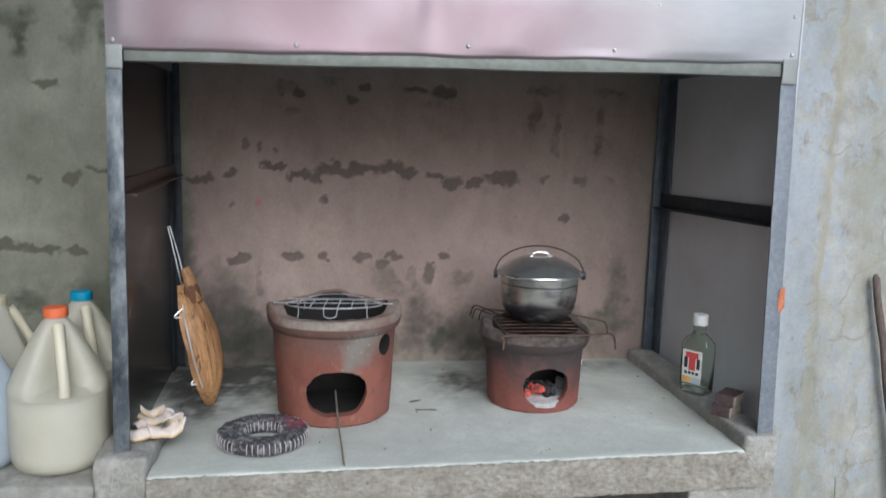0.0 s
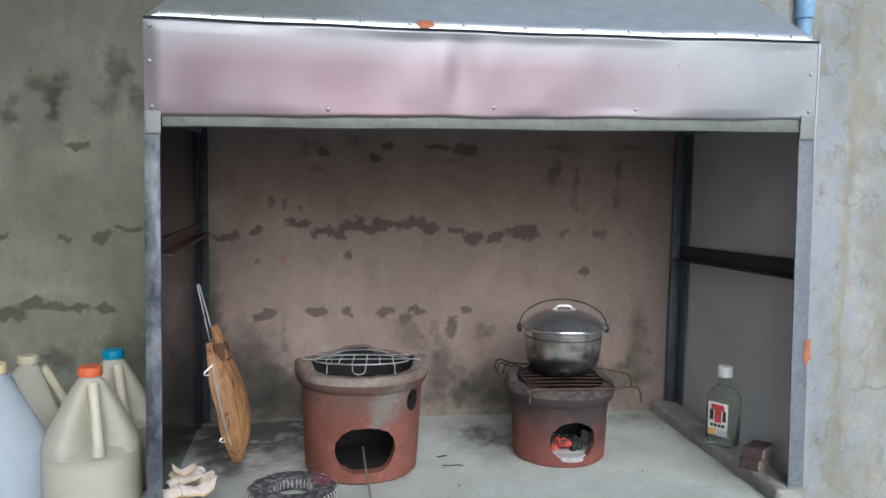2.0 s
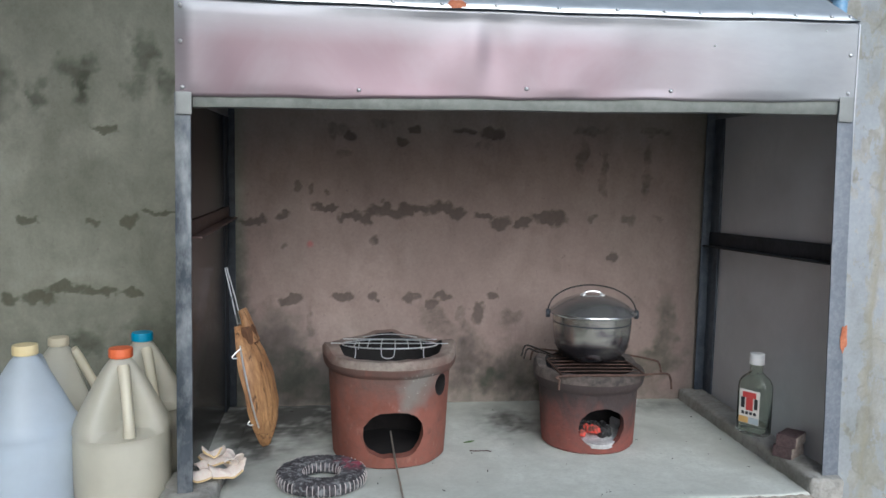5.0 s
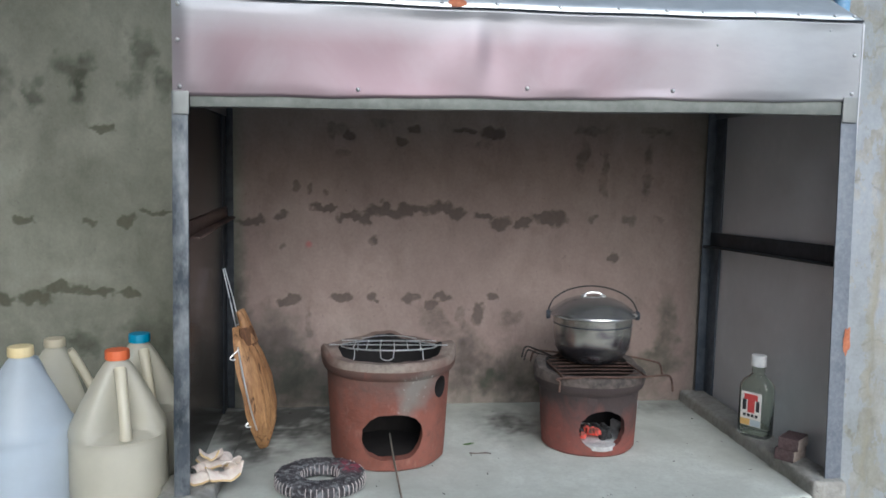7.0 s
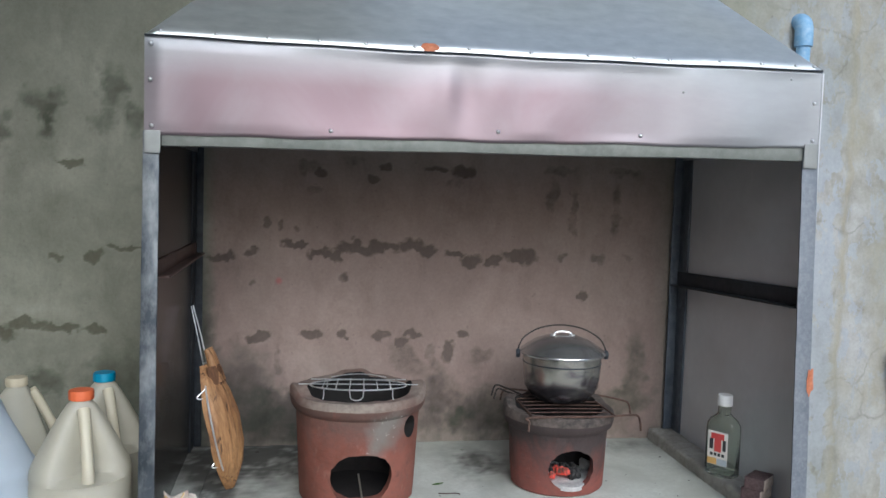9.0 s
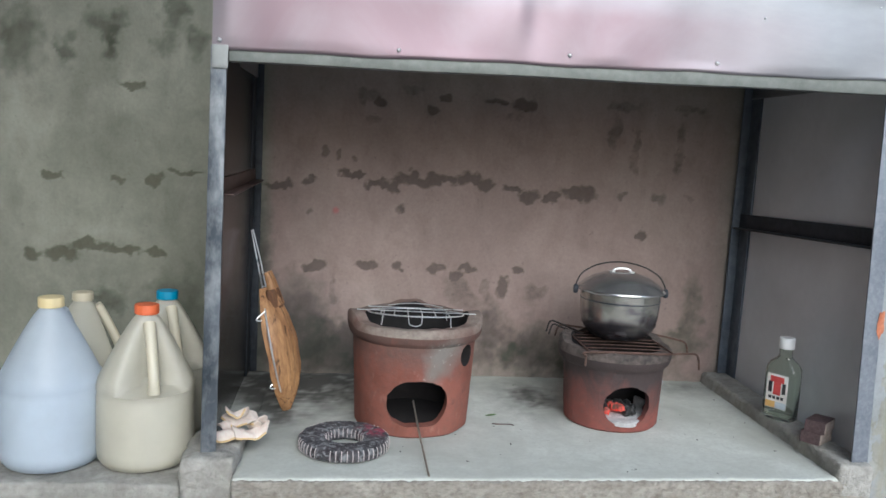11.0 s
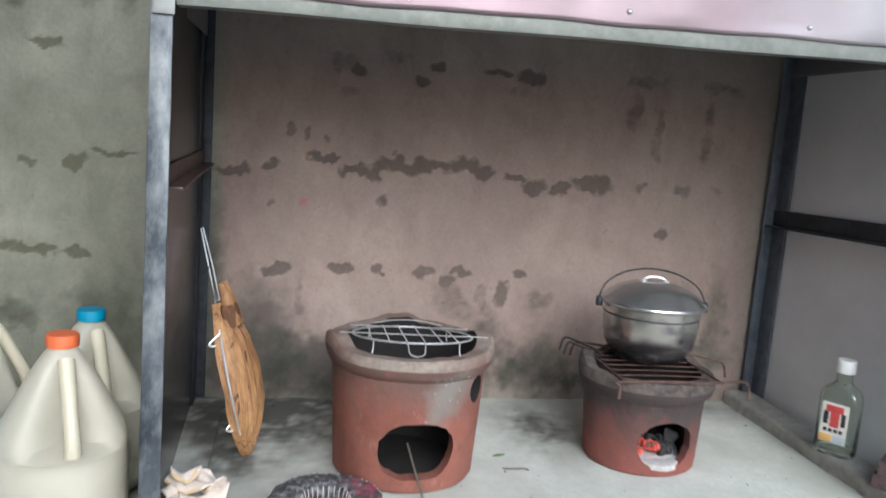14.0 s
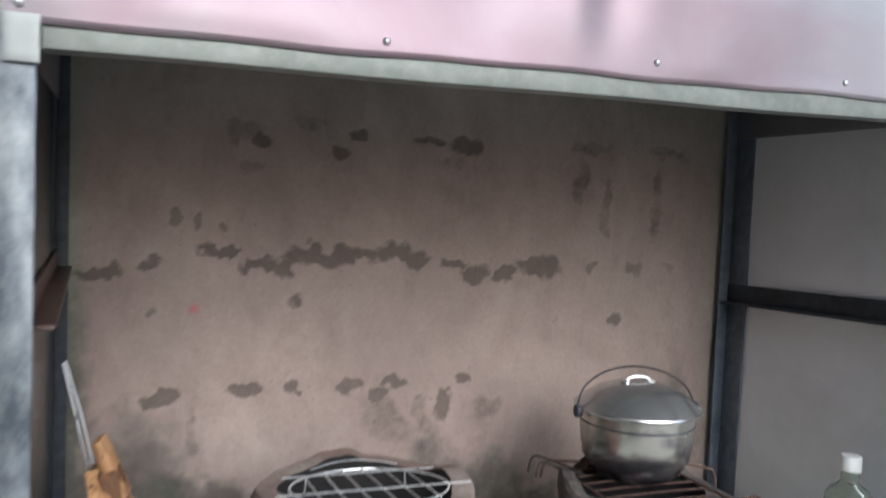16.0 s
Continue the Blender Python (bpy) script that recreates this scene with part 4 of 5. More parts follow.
# ---- the stoves ----
def clay_stove(name, at, profile, rest, hole, side_hole, mats, label, lugs, turn=0.0):
    """profile: outer (r, z) up to the rim; rest: inner (r, z) from the rim down. hole: width, height, centre z of the fire mouth."""
    base = thing(name, pose(*at, 0, 0, turn), label, "stove", "clay stoves")
    top = profile[-1][1]
    n_out = len(profile) - 1
    slots = []
    for i in range(len(profile) + len(rest) - 1):
        if i >= n_out + 1:
            slots.append(2)
        elif i >= n_out - 2:
            slots.append(1)
        else:
            slots.append(0)

    def shape(a, r, z):
        p = Vector((math.cos(a) * 2.2, math.sin(a) * 2.2, z * 9 + at[0] * 7))
        d = 1 + 0.018 * noise.noise(p) + 0.008 * noise.noise(p * 3.1)
        lift = 0.0
        if z > top - 0.03:
            for la, lw, lh in lugs:
                da = (a - radians(la) + math.pi) % (2 * math.pi) - math.pi
                lift += lh * math.exp(-((da / radians(lw)) ** 4)) * min(1, (z - top + 0.03) / 0.02)
        return r * d, z + lift + (0.003 * noise.noise(p * 2) if z > top - 0.012 else 0)

    bm = lathe(profile + rest, 96, slots=slots, shape=shape)
    w, h, cz = hole
    cutter = bmesh.new()
    rings = []
    for y in (-0.3, 0.0):
        ring = []
        for k in range(48):
            a = 2 * math.pi * k / 48
            e = 0.86
            cx = math.copysign(abs(math.cos(a)) ** e, math.cos(a)) * w / 2
            cy = math.copysign(abs(math.sin(a)) ** e, math.sin(a)) * h / 2
            n = 1.03 + 0.07 * noise.noise(Vector((math.cos(a) * 1.5, math.sin(a) * 1.5, at[0] * 5))) + 0.045 * noise.noise(Vector((math.cos(a) * 5, math.sin(a) * 5, at[0] * 5))) + 0.02 * noise.noise(Vector((math.cos(a) * 13, math.sin(a) * 13, at[0] * 5)))
            ring.append(cutter.verts.new((cx * n, y, cz + cy * n)))
        rings.append(ring)
    for k in range(48):
        cutter.faces.new((rings[0][k], rings[0][(k + 1) % 48], rings[1][(k + 1) % 48], rings[1][k])).material_index = 0
    cutter.faces.new(rings[0][::-1])
    cutter.faces.new(rings[1])
    if side_hole:
        ang, sz, sw, sh = side_hole
        plug = lathe([(sw, 0.04), (sw, 0.3)], 20)
        for v in plug.verts:
            v.co.y *= sh / sw
        plug.transform(Matrix.Translation((0, 0, sz)) @ pose(0, 0, 0, 0, 0, ang) @ pose(0, 0, 0, 90))
        # hole walls are coloured black so the hole reads as deep shade
        for f in plug.faces:
            f.material_index = 2
        me = bpy.data.meshes.new("temp")
        plug.to_mesh(me)
        plug.free()
        cutter.from_mesh(me)
    bm = cut(bm, cutter, mats)
    for slot, piece, words in ((0, "body", ""), (1, "rim", "ashy flared rim"), (2, "fire_chamber", "soot-black inside")):
        piece_bm = bm.copy()
        bmesh.ops.delete(piece_bm, geom=[f for f in piece_bm.faces if f.material_index != slot], context="FACES")
        for f in piece_bm.faces:
            f.material_index = 0
        part(piece, piece_bm, mats[slot], base, words)
    bm.free()
    return base


stove_big = clay_stove("clay_stove", (0.067, 1.630, TOP), [(0.105, 0), (0.110, 0.004), (0.113, 0.05), (0.116, 0.10), (0.119, 0.15), (0.120, 0.174), (0.125, 0.178), (0.130, 0.184), (0.132, 0.194), (0.1315, 0.203), (0.127, 0.209)],
                       [(0.104, 0.207), (0.100, 0.196), (0.093, 0.12), (0.090, 0.03), (0.085, 0.016), (0.0, 0.014)], (0.110, 0.086, 0.066), (50, 0.152, 0.019, 0.021),
                       (TERRACOTTA, RIM_ASH, SOOT), "large terracotta charcoal stove with an ash-grey rim", ((90, 17, 0.011), (186, 17, 0.013), (-4, 20, 0.012)), turn=3)
stove_small = clay_stove("clay_stove", (0.484, 1.664, TOP), [(0.090, 0.0000), (0.095, 0.0042), (0.098, 0.0526), (0.100, 0.0947), (0.102, 0.1221), (0.106, 0.1263), (0.112, 0.1326), (0.115, 0.1452), (0.114, 0.1568), (0.109, 0.1621)],
                         [(0.091, 0.1600), (0.088, 0.1495), (0.084, 0.0947), (0.081, 0.0315), (0.076, 0.0147), (0.0, 0.0126)], (0.088, 0.076, 0.056), None,
                         (TERRACOTTA_SMOKED, RIM_DARK, SOOT), "smaller smoke-stained terracotta stove with glowing charcoal", ((155, 20, 0.012), (30, 20, 0.010), (90, 20, 0.012)), turn=3)

# fire in the small stove
bm = lathe([(0.070, 0), (0.066, 0.008), (0.04, 0.013), (0.0, 0.014)], 32, shape=lambda a, r, z: (r * (1 + 0.05 * math.sin(5 * a)), z + 0.004 * noise.noise(Vector((r * 90 * math.cos(a), r * 90 * math.sin(a), 1)))))
ash = part("ash_bed", bm, ASH)
ash.matrix_world = pose(0.485, 1.656, TOP + 0.013)
tagged(ash, "white wood ash lying in the small stove", "ash")
bm = lathe([(0.030, 0), (0.028, 0.008), (0.0, 0.011)], 20, shape=lambda a, r, z: (r * (1 + 0.15 * math.sin(3 * a)), z))
drift = part("ash_drift", bm, ASH)
drift.matrix_world = pose(0.487, 1.580, TOP + 0.0155) @ Matrix.Diagonal((1.1, 0.55, 1, 1))
tagged(drift, "white ash spilling at the fire mouth", "ash")
coal_rng = random.Random(4)
for k in range(15):
    bm = bmesh.new()
    bmesh.ops.create_icosphere(bm, subdivisions=2, radius=1)
    s = coal_rng.uniform(0.007, 0.012)
    off = Vector((k * 1.7, 2, 5))
    for v in bm.verts:
        v.co *= s * (1 + 0.45 * noise.noise(v.co * 1.6 + off))
        v.co.z *= 0.8
    hot = k in (0, 1, 2, 6)
    coal = part("charcoal_lump", bm, EMBER if hot else CHARCOAL, smooth=False)
    cx = -0.026 + 0.0125 * (k % 5) + coal_rng.uniform(-0.004, 0.004)
    coal.matrix_world = pose(0.487 + cx, 1.606 + 0.016 * (k // 5) + coal_rng.uniform(-0.004, 0.004), TOP + 0.034 + 0.004 * (k // 5) + (0.008 if k in (1, 2) else 0), coal_rng.uniform(0, 90), 0, coal_rng.uniform(0, 90))
    tagged(coal, "glowing red charcoal lump in the fire" if hot else "black charcoal lump in the fire", "charcoal", "charcoal in the stove")


bm = rough_box(-0.012, 0.012, -0.004, 0.004, -0.015, 0.015, 0.004, 0.003, 0.003, 60)
lump = part("ash_lump", bm, ASH)
lump.matrix_world = pose(0.548, 1.673, TOP + 0.029, 12, 18, -50)
tagged(lump, "pale ash-covered lump standing inside the stove", "ash")

bm = bmesh.new()
bmesh.ops.create_icosphere(bm, subdivisions=2, radius=1)
for v in bm.verts:
    k = 1 + 0.4 * noise.noise(v.co * 1.9)
    v.co = Vector((v.co.x * 0.0045 * k, v.co.y * 0.0015, v.co.z * 0.0065 * k))
chip = part("lime_chip", bm, ASH, stove_small, "white lime chip stuck on the clay")
chip.matrix_local = pose(0.0935, -0.036, 0.089, 0, 20, 66)

# ---- round wire rack on the big stove ----
rack = thing("wire_rack", pose(0.066, 1.605, TOP + 0.205, -7, 0, -3), "round chromed wire grill rack standing on short feet on the stove", "grill rack")
RW, RZ = 0.092, 0.016
part("outer_ring", tube([(RW * math.cos(a), RW * math.sin(a), RZ) for a in np.linspace(0, 2 * math.pi, 49)[:-1]], 0.0014, 8, closed=True), WIRE, rack)
for x in (-0.066, -0.041, -0.016, 0.010, 0.035, 0.060):
    yy = math.sqrt(RW**2 - x * x)
    part("wire", tube([(x, -yy, RZ + 0.002), (x, 0, RZ + 0.0022), (x, yy, RZ + 0.002)], 0.0009, 6), WIRE, rack)
for y, xx in ((-0.034, 0.112), (0.052, 0.094)):
    part("cross_wire", tube([(-xx, y, RZ + 0.0045), (0, y, RZ + 0.0045), (xx, y, RZ + 0.0045)], 0.0011, 6), WIRE, rack)
for x, y in ((-0.063, -0.072), (0.063, -0.072), (-0.063, 0.072), (0.063, 0.072)):
    part("foot", tube(arc([(x, y, RZ), (x, y, 0.004), (x * 1.02, y * 1.02, -0.003)], 3), 0.0010, 6), WIRE, rack)
part("hanging_loop", tube(arc([(-0.016, -0.094, RZ + 0.002), (-0.015, -0.106, RZ - 0.004), (-0.013, -0.114, RZ - 0.012), (-0.003, -0.117, RZ - 0.015), (0.007, -0.114, RZ - 0.012), (0.009, -0.106, RZ - 0.004), (0.010, -0.094, RZ + 0.002)], 4), 0.0010, 6), WIRE, rack)
part("back_bracket", tube(arc([(-0.055, 0.080, RZ + 0.006), (-0.02, 0.097, RZ + 0.010), (0.02, 0.097, RZ + 0.010), (0.055, 0.080, RZ + 0.006)], 4), 0.0009, 6), WIRE, rack)

# ---- scorched wire grate and pot on the small stove ----
grate = thing("wire_grate", pose(0.484, 1.664, TOP + 0.159, 0, 0, 0), "scorched brown wire grate across the small stove", "grate")
GZ = 0.004
for k in range(7):
    y = -0.092 + 0.028 * k
    part("wire", tube(arc([(-0.080, y, GZ + 0.001), (0.0, y, GZ + 0.001), (0.088, y, GZ - 0.001)], 3), 0.0011, 6), WIRE_BROWN, grate)
part("frame_wire", tube(arc([(-0.090, -0.102, -0.022), (-0.088, -0.100, -0.004), (-0.084, -0.098, GZ), (0.05, -0.098, GZ), (0.11, -0.088, GZ), (0.138, -0.082, GZ - 0.002), (0.146, -0.080, -0.010), (0.149, -0.079, -0.030)], 5), 0.0022, 8), WIRE_BROWN, grate)
part("frame_wire", tube(arc([(-0.099, 0.110, -0.014), (-0.094, 0.108, 0.006), (-0.080, 0.104, 0.012), (0.0, 0.100, GZ), (0.10, 0.08, GZ), (0.160, 0.05, -0.002), (0.172, 0.045, -0.010), (0.176, 0.044, -0.030)], 5), 0.0022, 8), WIRE_BROWN, grate)
for x in (-0.080, 0.088):
    part("side_wire", tube(arc([(x, -0.097, GZ), (x, 0, GZ), (x, 0.10, GZ)], 3), 0.002, 8), WIRE_BROWN, grate)
for k, (yy, hh) in enumerate(((0.06, 0.020), (0.085, 0.026))):
    part("hooked_wire", tube(arc([(-0.118, yy + 0.03, -0.006), (-0.110, yy + 0.03, 0.012 + 0.2 * hh), (-0.092, yy + 0.02, 0.6 * hh), (-0.06, yy - 0.01, GZ + 0.002)], 5), 0.002, 8), WIRE_DARK, grate)

pot = thing("cooking_pot", pose(0.498, 1.698, TOP + 0.164, 0, 0, -7), "scuffed aluminium cooking pot with domed lid and wire bail", "pot")
pot.scale = (1, 1, 1.06)
prof = [(0.0, 0.0), (0.042, 0.0), (0.058, 0.006), (0.0715, 0.021), (0.0795, 0.045), (0.0820, 0.070), (0.0825, 0.094), (0.084, 0.0955), (0.084, 0.098), (0.081, 0.098), (0.079, 0.090), (0.077, 0.03), (0.06, 0.01), (0.0, 0.006)]


def pot_body_material():
    """Aluminium gone dark with soot from below, in tongues and smears."""
    m, nodes, links, bsdf = nodes_of("sooty_aluminium")
    vec = coords(nodes, links)
    smear = noise_node(nodes, links, coords(nodes, links, (1, 1, 2.2)), 16.0, 6, 0.62, 0.6)
    sep = nodes.new("ShaderNodeSeparateXYZ")
    links.new(vec, sep.inputs[0])
    h = nodes.new("ShaderNodeMapRange")
    h.inputs[1].default_value, h.inputs[2].default_value, h.inputs[4].default_value = 0.0, 0.098, 0.5
    links.new(sep.outputs[2], h.inputs[0])
    add = nodes.new("ShaderNodeMath")
    add.operation = "ADD"
    links.new(h.outputs[0], add.inputs[0])
    links.new(smear, add.inputs[1])
    col = ramp(nodes, links, add.outputs[0], [(0.42, (0.035, 0.036, 0.042)), (0.66, (0.19, 0.175, 0.19)), (0.90, (0.52, 0.51, 0.46))])
    links.new(col, bsdf.inputs["Base Color"])
    bsdf.inputs["Metallic"].default_value = 0.85
    bsdf.inputs["Roughness"].default_value = 0.24
    return m


part("bowl", lathe(prof, 64), pot_body_material(), pot, "aluminium bowl sooty underneath")
part("groove", lathe([(0.0822, 0.0775), (0.0831, 0.0783), (0.0831, 0.0789), (0.0822, 0.0797)], 64), STEEL_DARK, pot)
lid = part("lid", lathe([(0.0885, 0.094), (0.0905, 0.0965), (0.0905, 0.0995), (0.086, 0.103), (0.076, 0.111), (0.060, 0.1205), (0.040, 0.1275), (0.020, 0.131), (0.0, 0.132)], 64), ALU, pot, "domed aluminium lid")
part("lid_handle", tube(arc([(-0.022, 0, 0.130), (-0.017, 0, 0.135), (-0.008, 0, 0.138), (0.008, 0, 0.138), (0.017, 0, 0.135), (0.022, 0, 0.130)], 5), 0.0017, 8), RIVET, lid)
for sx in (-0.020, 0.020):
    h = part("handle_foot", lathe([(0.006, 0), (0.006, 0.002), (0.0, 0.003)], 14), RIVET, lid)
    h.matrix_local = pose(sx, 0, 0.1305)
part("lid_bead", tube([(0.0905 * math.cos(a), 0.0905 * math.sin(a), 0.098) for a in np.linspace(0, 2 * math.pi, 65)[:-1]], 0.0016, 6, closed=True), ALU, lid)
for sx in (-1, 1):
    ear = lathe([(0.008, -0.004), (0.009, -0.002), (0.009, 0.002), (0.008, 0.004)], 16)
    ear.transform(pose(sx * 0.0935, 0, 0.093, 0, 90, 0))
    part("ear", ear, STEEL_DARK, pot, "blackened lug")
part("bail", tube(arc([(-0.094, 0, 0.093), (-0.091, 0.004, 0.108), (-0.078, 0.010, 0.126), (-0.045, 0.018, 0.142), (0.0, 0.022, 0.148), (0.045, 0.018, 0.142), (0.078, 0.010, 0.126), (0.091, 0.004, 0.108), (0.094, 0, 0.093)], 6), 0.0016, 8), WIRE_DARK, pot, "thin dark wire bail")


# ---- cloth pot ring ----
def cloth_ring():
    base = thing("pot_ring", pose(-0.060, 1.470, TOP, 0, 0, 12), "padded pot ring of dark mottled cloth stitched with white thread", "trivet")
    segs, folds = 260, 52
    bm = bmesh.new()
    rings = []
    sect = []
    for k in range(20):
        a = 2 * math.pi * k / 20
        e = 0.6
        sect.append((0.0245 * math.copysign(abs(math.cos(a)) ** e, math.cos(a)), 0.0125 * math.copysign(abs(math.sin(a)) ** e, math.sin(a))))
    for i in range(segs):
        a = 2 * math.pi * i / segs
        fold = abs(math.sin(folds * a / 2)) ** 0.6
        ring = []
        for sx, sz in sect:
            g = 0.93 + 0.07 * fold + 0.05 * noise.noise(Vector((math.cos(a) * 5, math.sin(a) * 5, sz * 60)))
            rr = 0.0565 + sx * g
            ring.append(bm.verts.new((rr * math.cos(a), rr * math.sin(a), max(0.0, 0.0132 + sz * (0.95 + 0.05 * fold) + (0.0025 * noise.noise(Vector((rr * 70 * math.cos(a), rr * 70 * math.sin(a), 3))) if sz > 0 else 0)))))
        rings.append(ring)
    for i in range(segs):
        a, b = rings[i], rings[(i + 1) % segs]
        for k in range(20):
            bm.faces.new((a[k], b[k], b[(k + 1) % 20], a[(k + 1) % 20]))
    bmesh.ops.recalc_face_normals(bm, faces=bm.faces)
    part("cloth", bm, FABRIC, base)
    rng = random.Random(7)
    me = None
    for i in range(folds):
        if rng.random() < 0.15:
            continue
        a = 2 * math.pi * i / folds
        if me is None:
            ob = part("stitch", tube(arc([(0.0770, 0, 0.0238), (0.0802, 0, 0.019), (0.0804, 0, 0.009), (0.0787, 0, 0.003)], 3), 0.0008, 6), THREAD, base, "white thread stitch")
            me = ob.data
        else:
            ob = new("stitch", me)
            ob.parent = base
        ob.matrix_local = pose(0, 0, 0, 0, 0, math.degrees(a))
    me2 = None
    for i in range(0, folds, 2):
        a = 2 * math.pi * i / folds
        if me2 is None:
            ob = part("inner_stitch", tube(arc([(0.0345, 0, 0.0236), (0.0322, 0, 0.018), (0.0322, 0, 0.008)], 3), 0.0008, 6), THREAD, base, "white thread stitch")
            me2 = ob.data
        else:
            ob = new("inner_stitch", me2)
            ob.parent = base
        ob.matrix_local = pose(0, 0, 0, 0, 0, math.degrees(a))


cloth_ring()

# ---- poker ----
poker = part("poker", tube(arc([(0.082, 1.348, TOP + 0.0025), (0.079, 1.40, TOP + 0.010), (0.073, 1.50, TOP + 0.028), (0.069, 1.60, TOP + 0.047)], 5), 0.0018, 8), surface("poker_metal", (0.36, 0.32, 0.26), (0.50, 0.46, 0.39), (0.26, 0.19, 0.13), 30, 150, 0.45, metal=0.6))
tagged(poker, "thin metal skewer propped in the fire mouth", "skewer")


# ---- plastic jugs ----
def jug(at, turn, body_mat, cap_mat, label, scale=1.0, fill=0.118, handle=True):
    base = thing("plastic_jug", pose(*at, 0, 0, turn), label, "jug", "plastic jugs on the shelf")
    prof = [(0.0, 0.004), (0.045, 0.003), (0.060, 0.0), (0.070, 0.004), (0.0765, 0.014), (0.079, 0.028), (0.0785, 0.034), (0.0795, 0.040), (0.0795, 0.085), (0.079, 0.120), (0.0775, 0.126), (0.079, 0.131), (0.0785, 0.140),
            (0.0750, 0.150), (0.069, 0.162), (0.060, 0.180), (0.0505, 0.198), (0.041, 0.216), (0.031, 0.233), (0.0225, 0.246), (0.0180, 0.251), (0.0165, 0.253), (0.0165, 0.262)]

    def shape(a, r, z):
        d = 1 + 0.012 * noise.noise(Vector((math.cos(a) * 1.3, math.sin(a) * 1.3, z * 12 + at[0] * 9)))
        if handle and 0.132 < z < 0.249:
            da = (a + math.pi / 2 + math.pi) % (2 * math.pi) - math.pi
            f = min(1, (z - 0.132) / 0.01) * min(1, (0.249 - z) / 0.012)
            w = math.exp(-((da / 0.68) ** 4)) * f
            flat = 0.012 / max(0.3, math.cos(da)) if abs(da) < 1.1 else r
            d2 = min(r, flat + 0.010)
            r = r * (1 - w) + d2 * w
        return r * d, z

    part("body", lathe(prof, 72, shape=shape), body_mat, base)
    inner = [(max(0.0, r - 0.0035), z + 0.004) for r, z in prof if z + 0.004 < fill]
    part("liquid", lathe(inner + [(inner[-1][0], fill), (0.0, fill)], 48), MILKY_COOL if body_mat is JUG_BLUE else MILKY, base, "cloudy liquid filling the jug")
    cap = lathe([(0.0180, 0.2545), (0.0195, 0.2555), (0.0195, 0.268), (0.0185, 0.2705), (0.0, 0.2715)], 40, shape=lambda a, r, z: (r * (1 + (0.012 * math.copysign(1, math.sin(20 * a)) if 0.252 <= z <= 0.271 else 0)), z))
    part("cap", cap, cap_mat, base)
    if handle:
        pts = arc([(0, -0.0245, 0.243), (0, -0.036, 0.226), (0, -0.050, 0.198), (0, -0.064, 0.168), (0, -0.070, 0.150), (0, -0.070, 0.136)], 5)
        bm = tube(pts, 0.0102, 12, taper=[1.0 - 0.15 * math.sin(math.pi * k / (len(pts) - 1)) for k in range(len(pts))])
        part("handle", bm, JUG_HANDLE if body_mat is JUG_CREAM else body_mat, base)
    base.scale = (scale,) * 3
    return base


jug((-0.548, 1.448, LEDGE + 0.002), 160, JUG_BLUE, CAP_YELLOW, "cool-white plastic gallon jug with a pale yellow cap", 1.03, 0.148)
jug((-0.397, 1.455, LEDGE + 0.002), 24, JUG_CREAM, CAP_ORANGE, "cream plastic gallon jug with an orange cap", 1.0)
jug((-0.399, 1.604, LEDGE + 0.002), 30, JUG_CREAM, CAP_BLUE, "cream plastic gallon jug with a blue cap", 0.985)
jug((-0.551, 1.608, LEDGE + 0.002), 120, JUG_CREAM, CAP_TAN, "cream plastic gallon jug with a dull tan cap", 0.95)


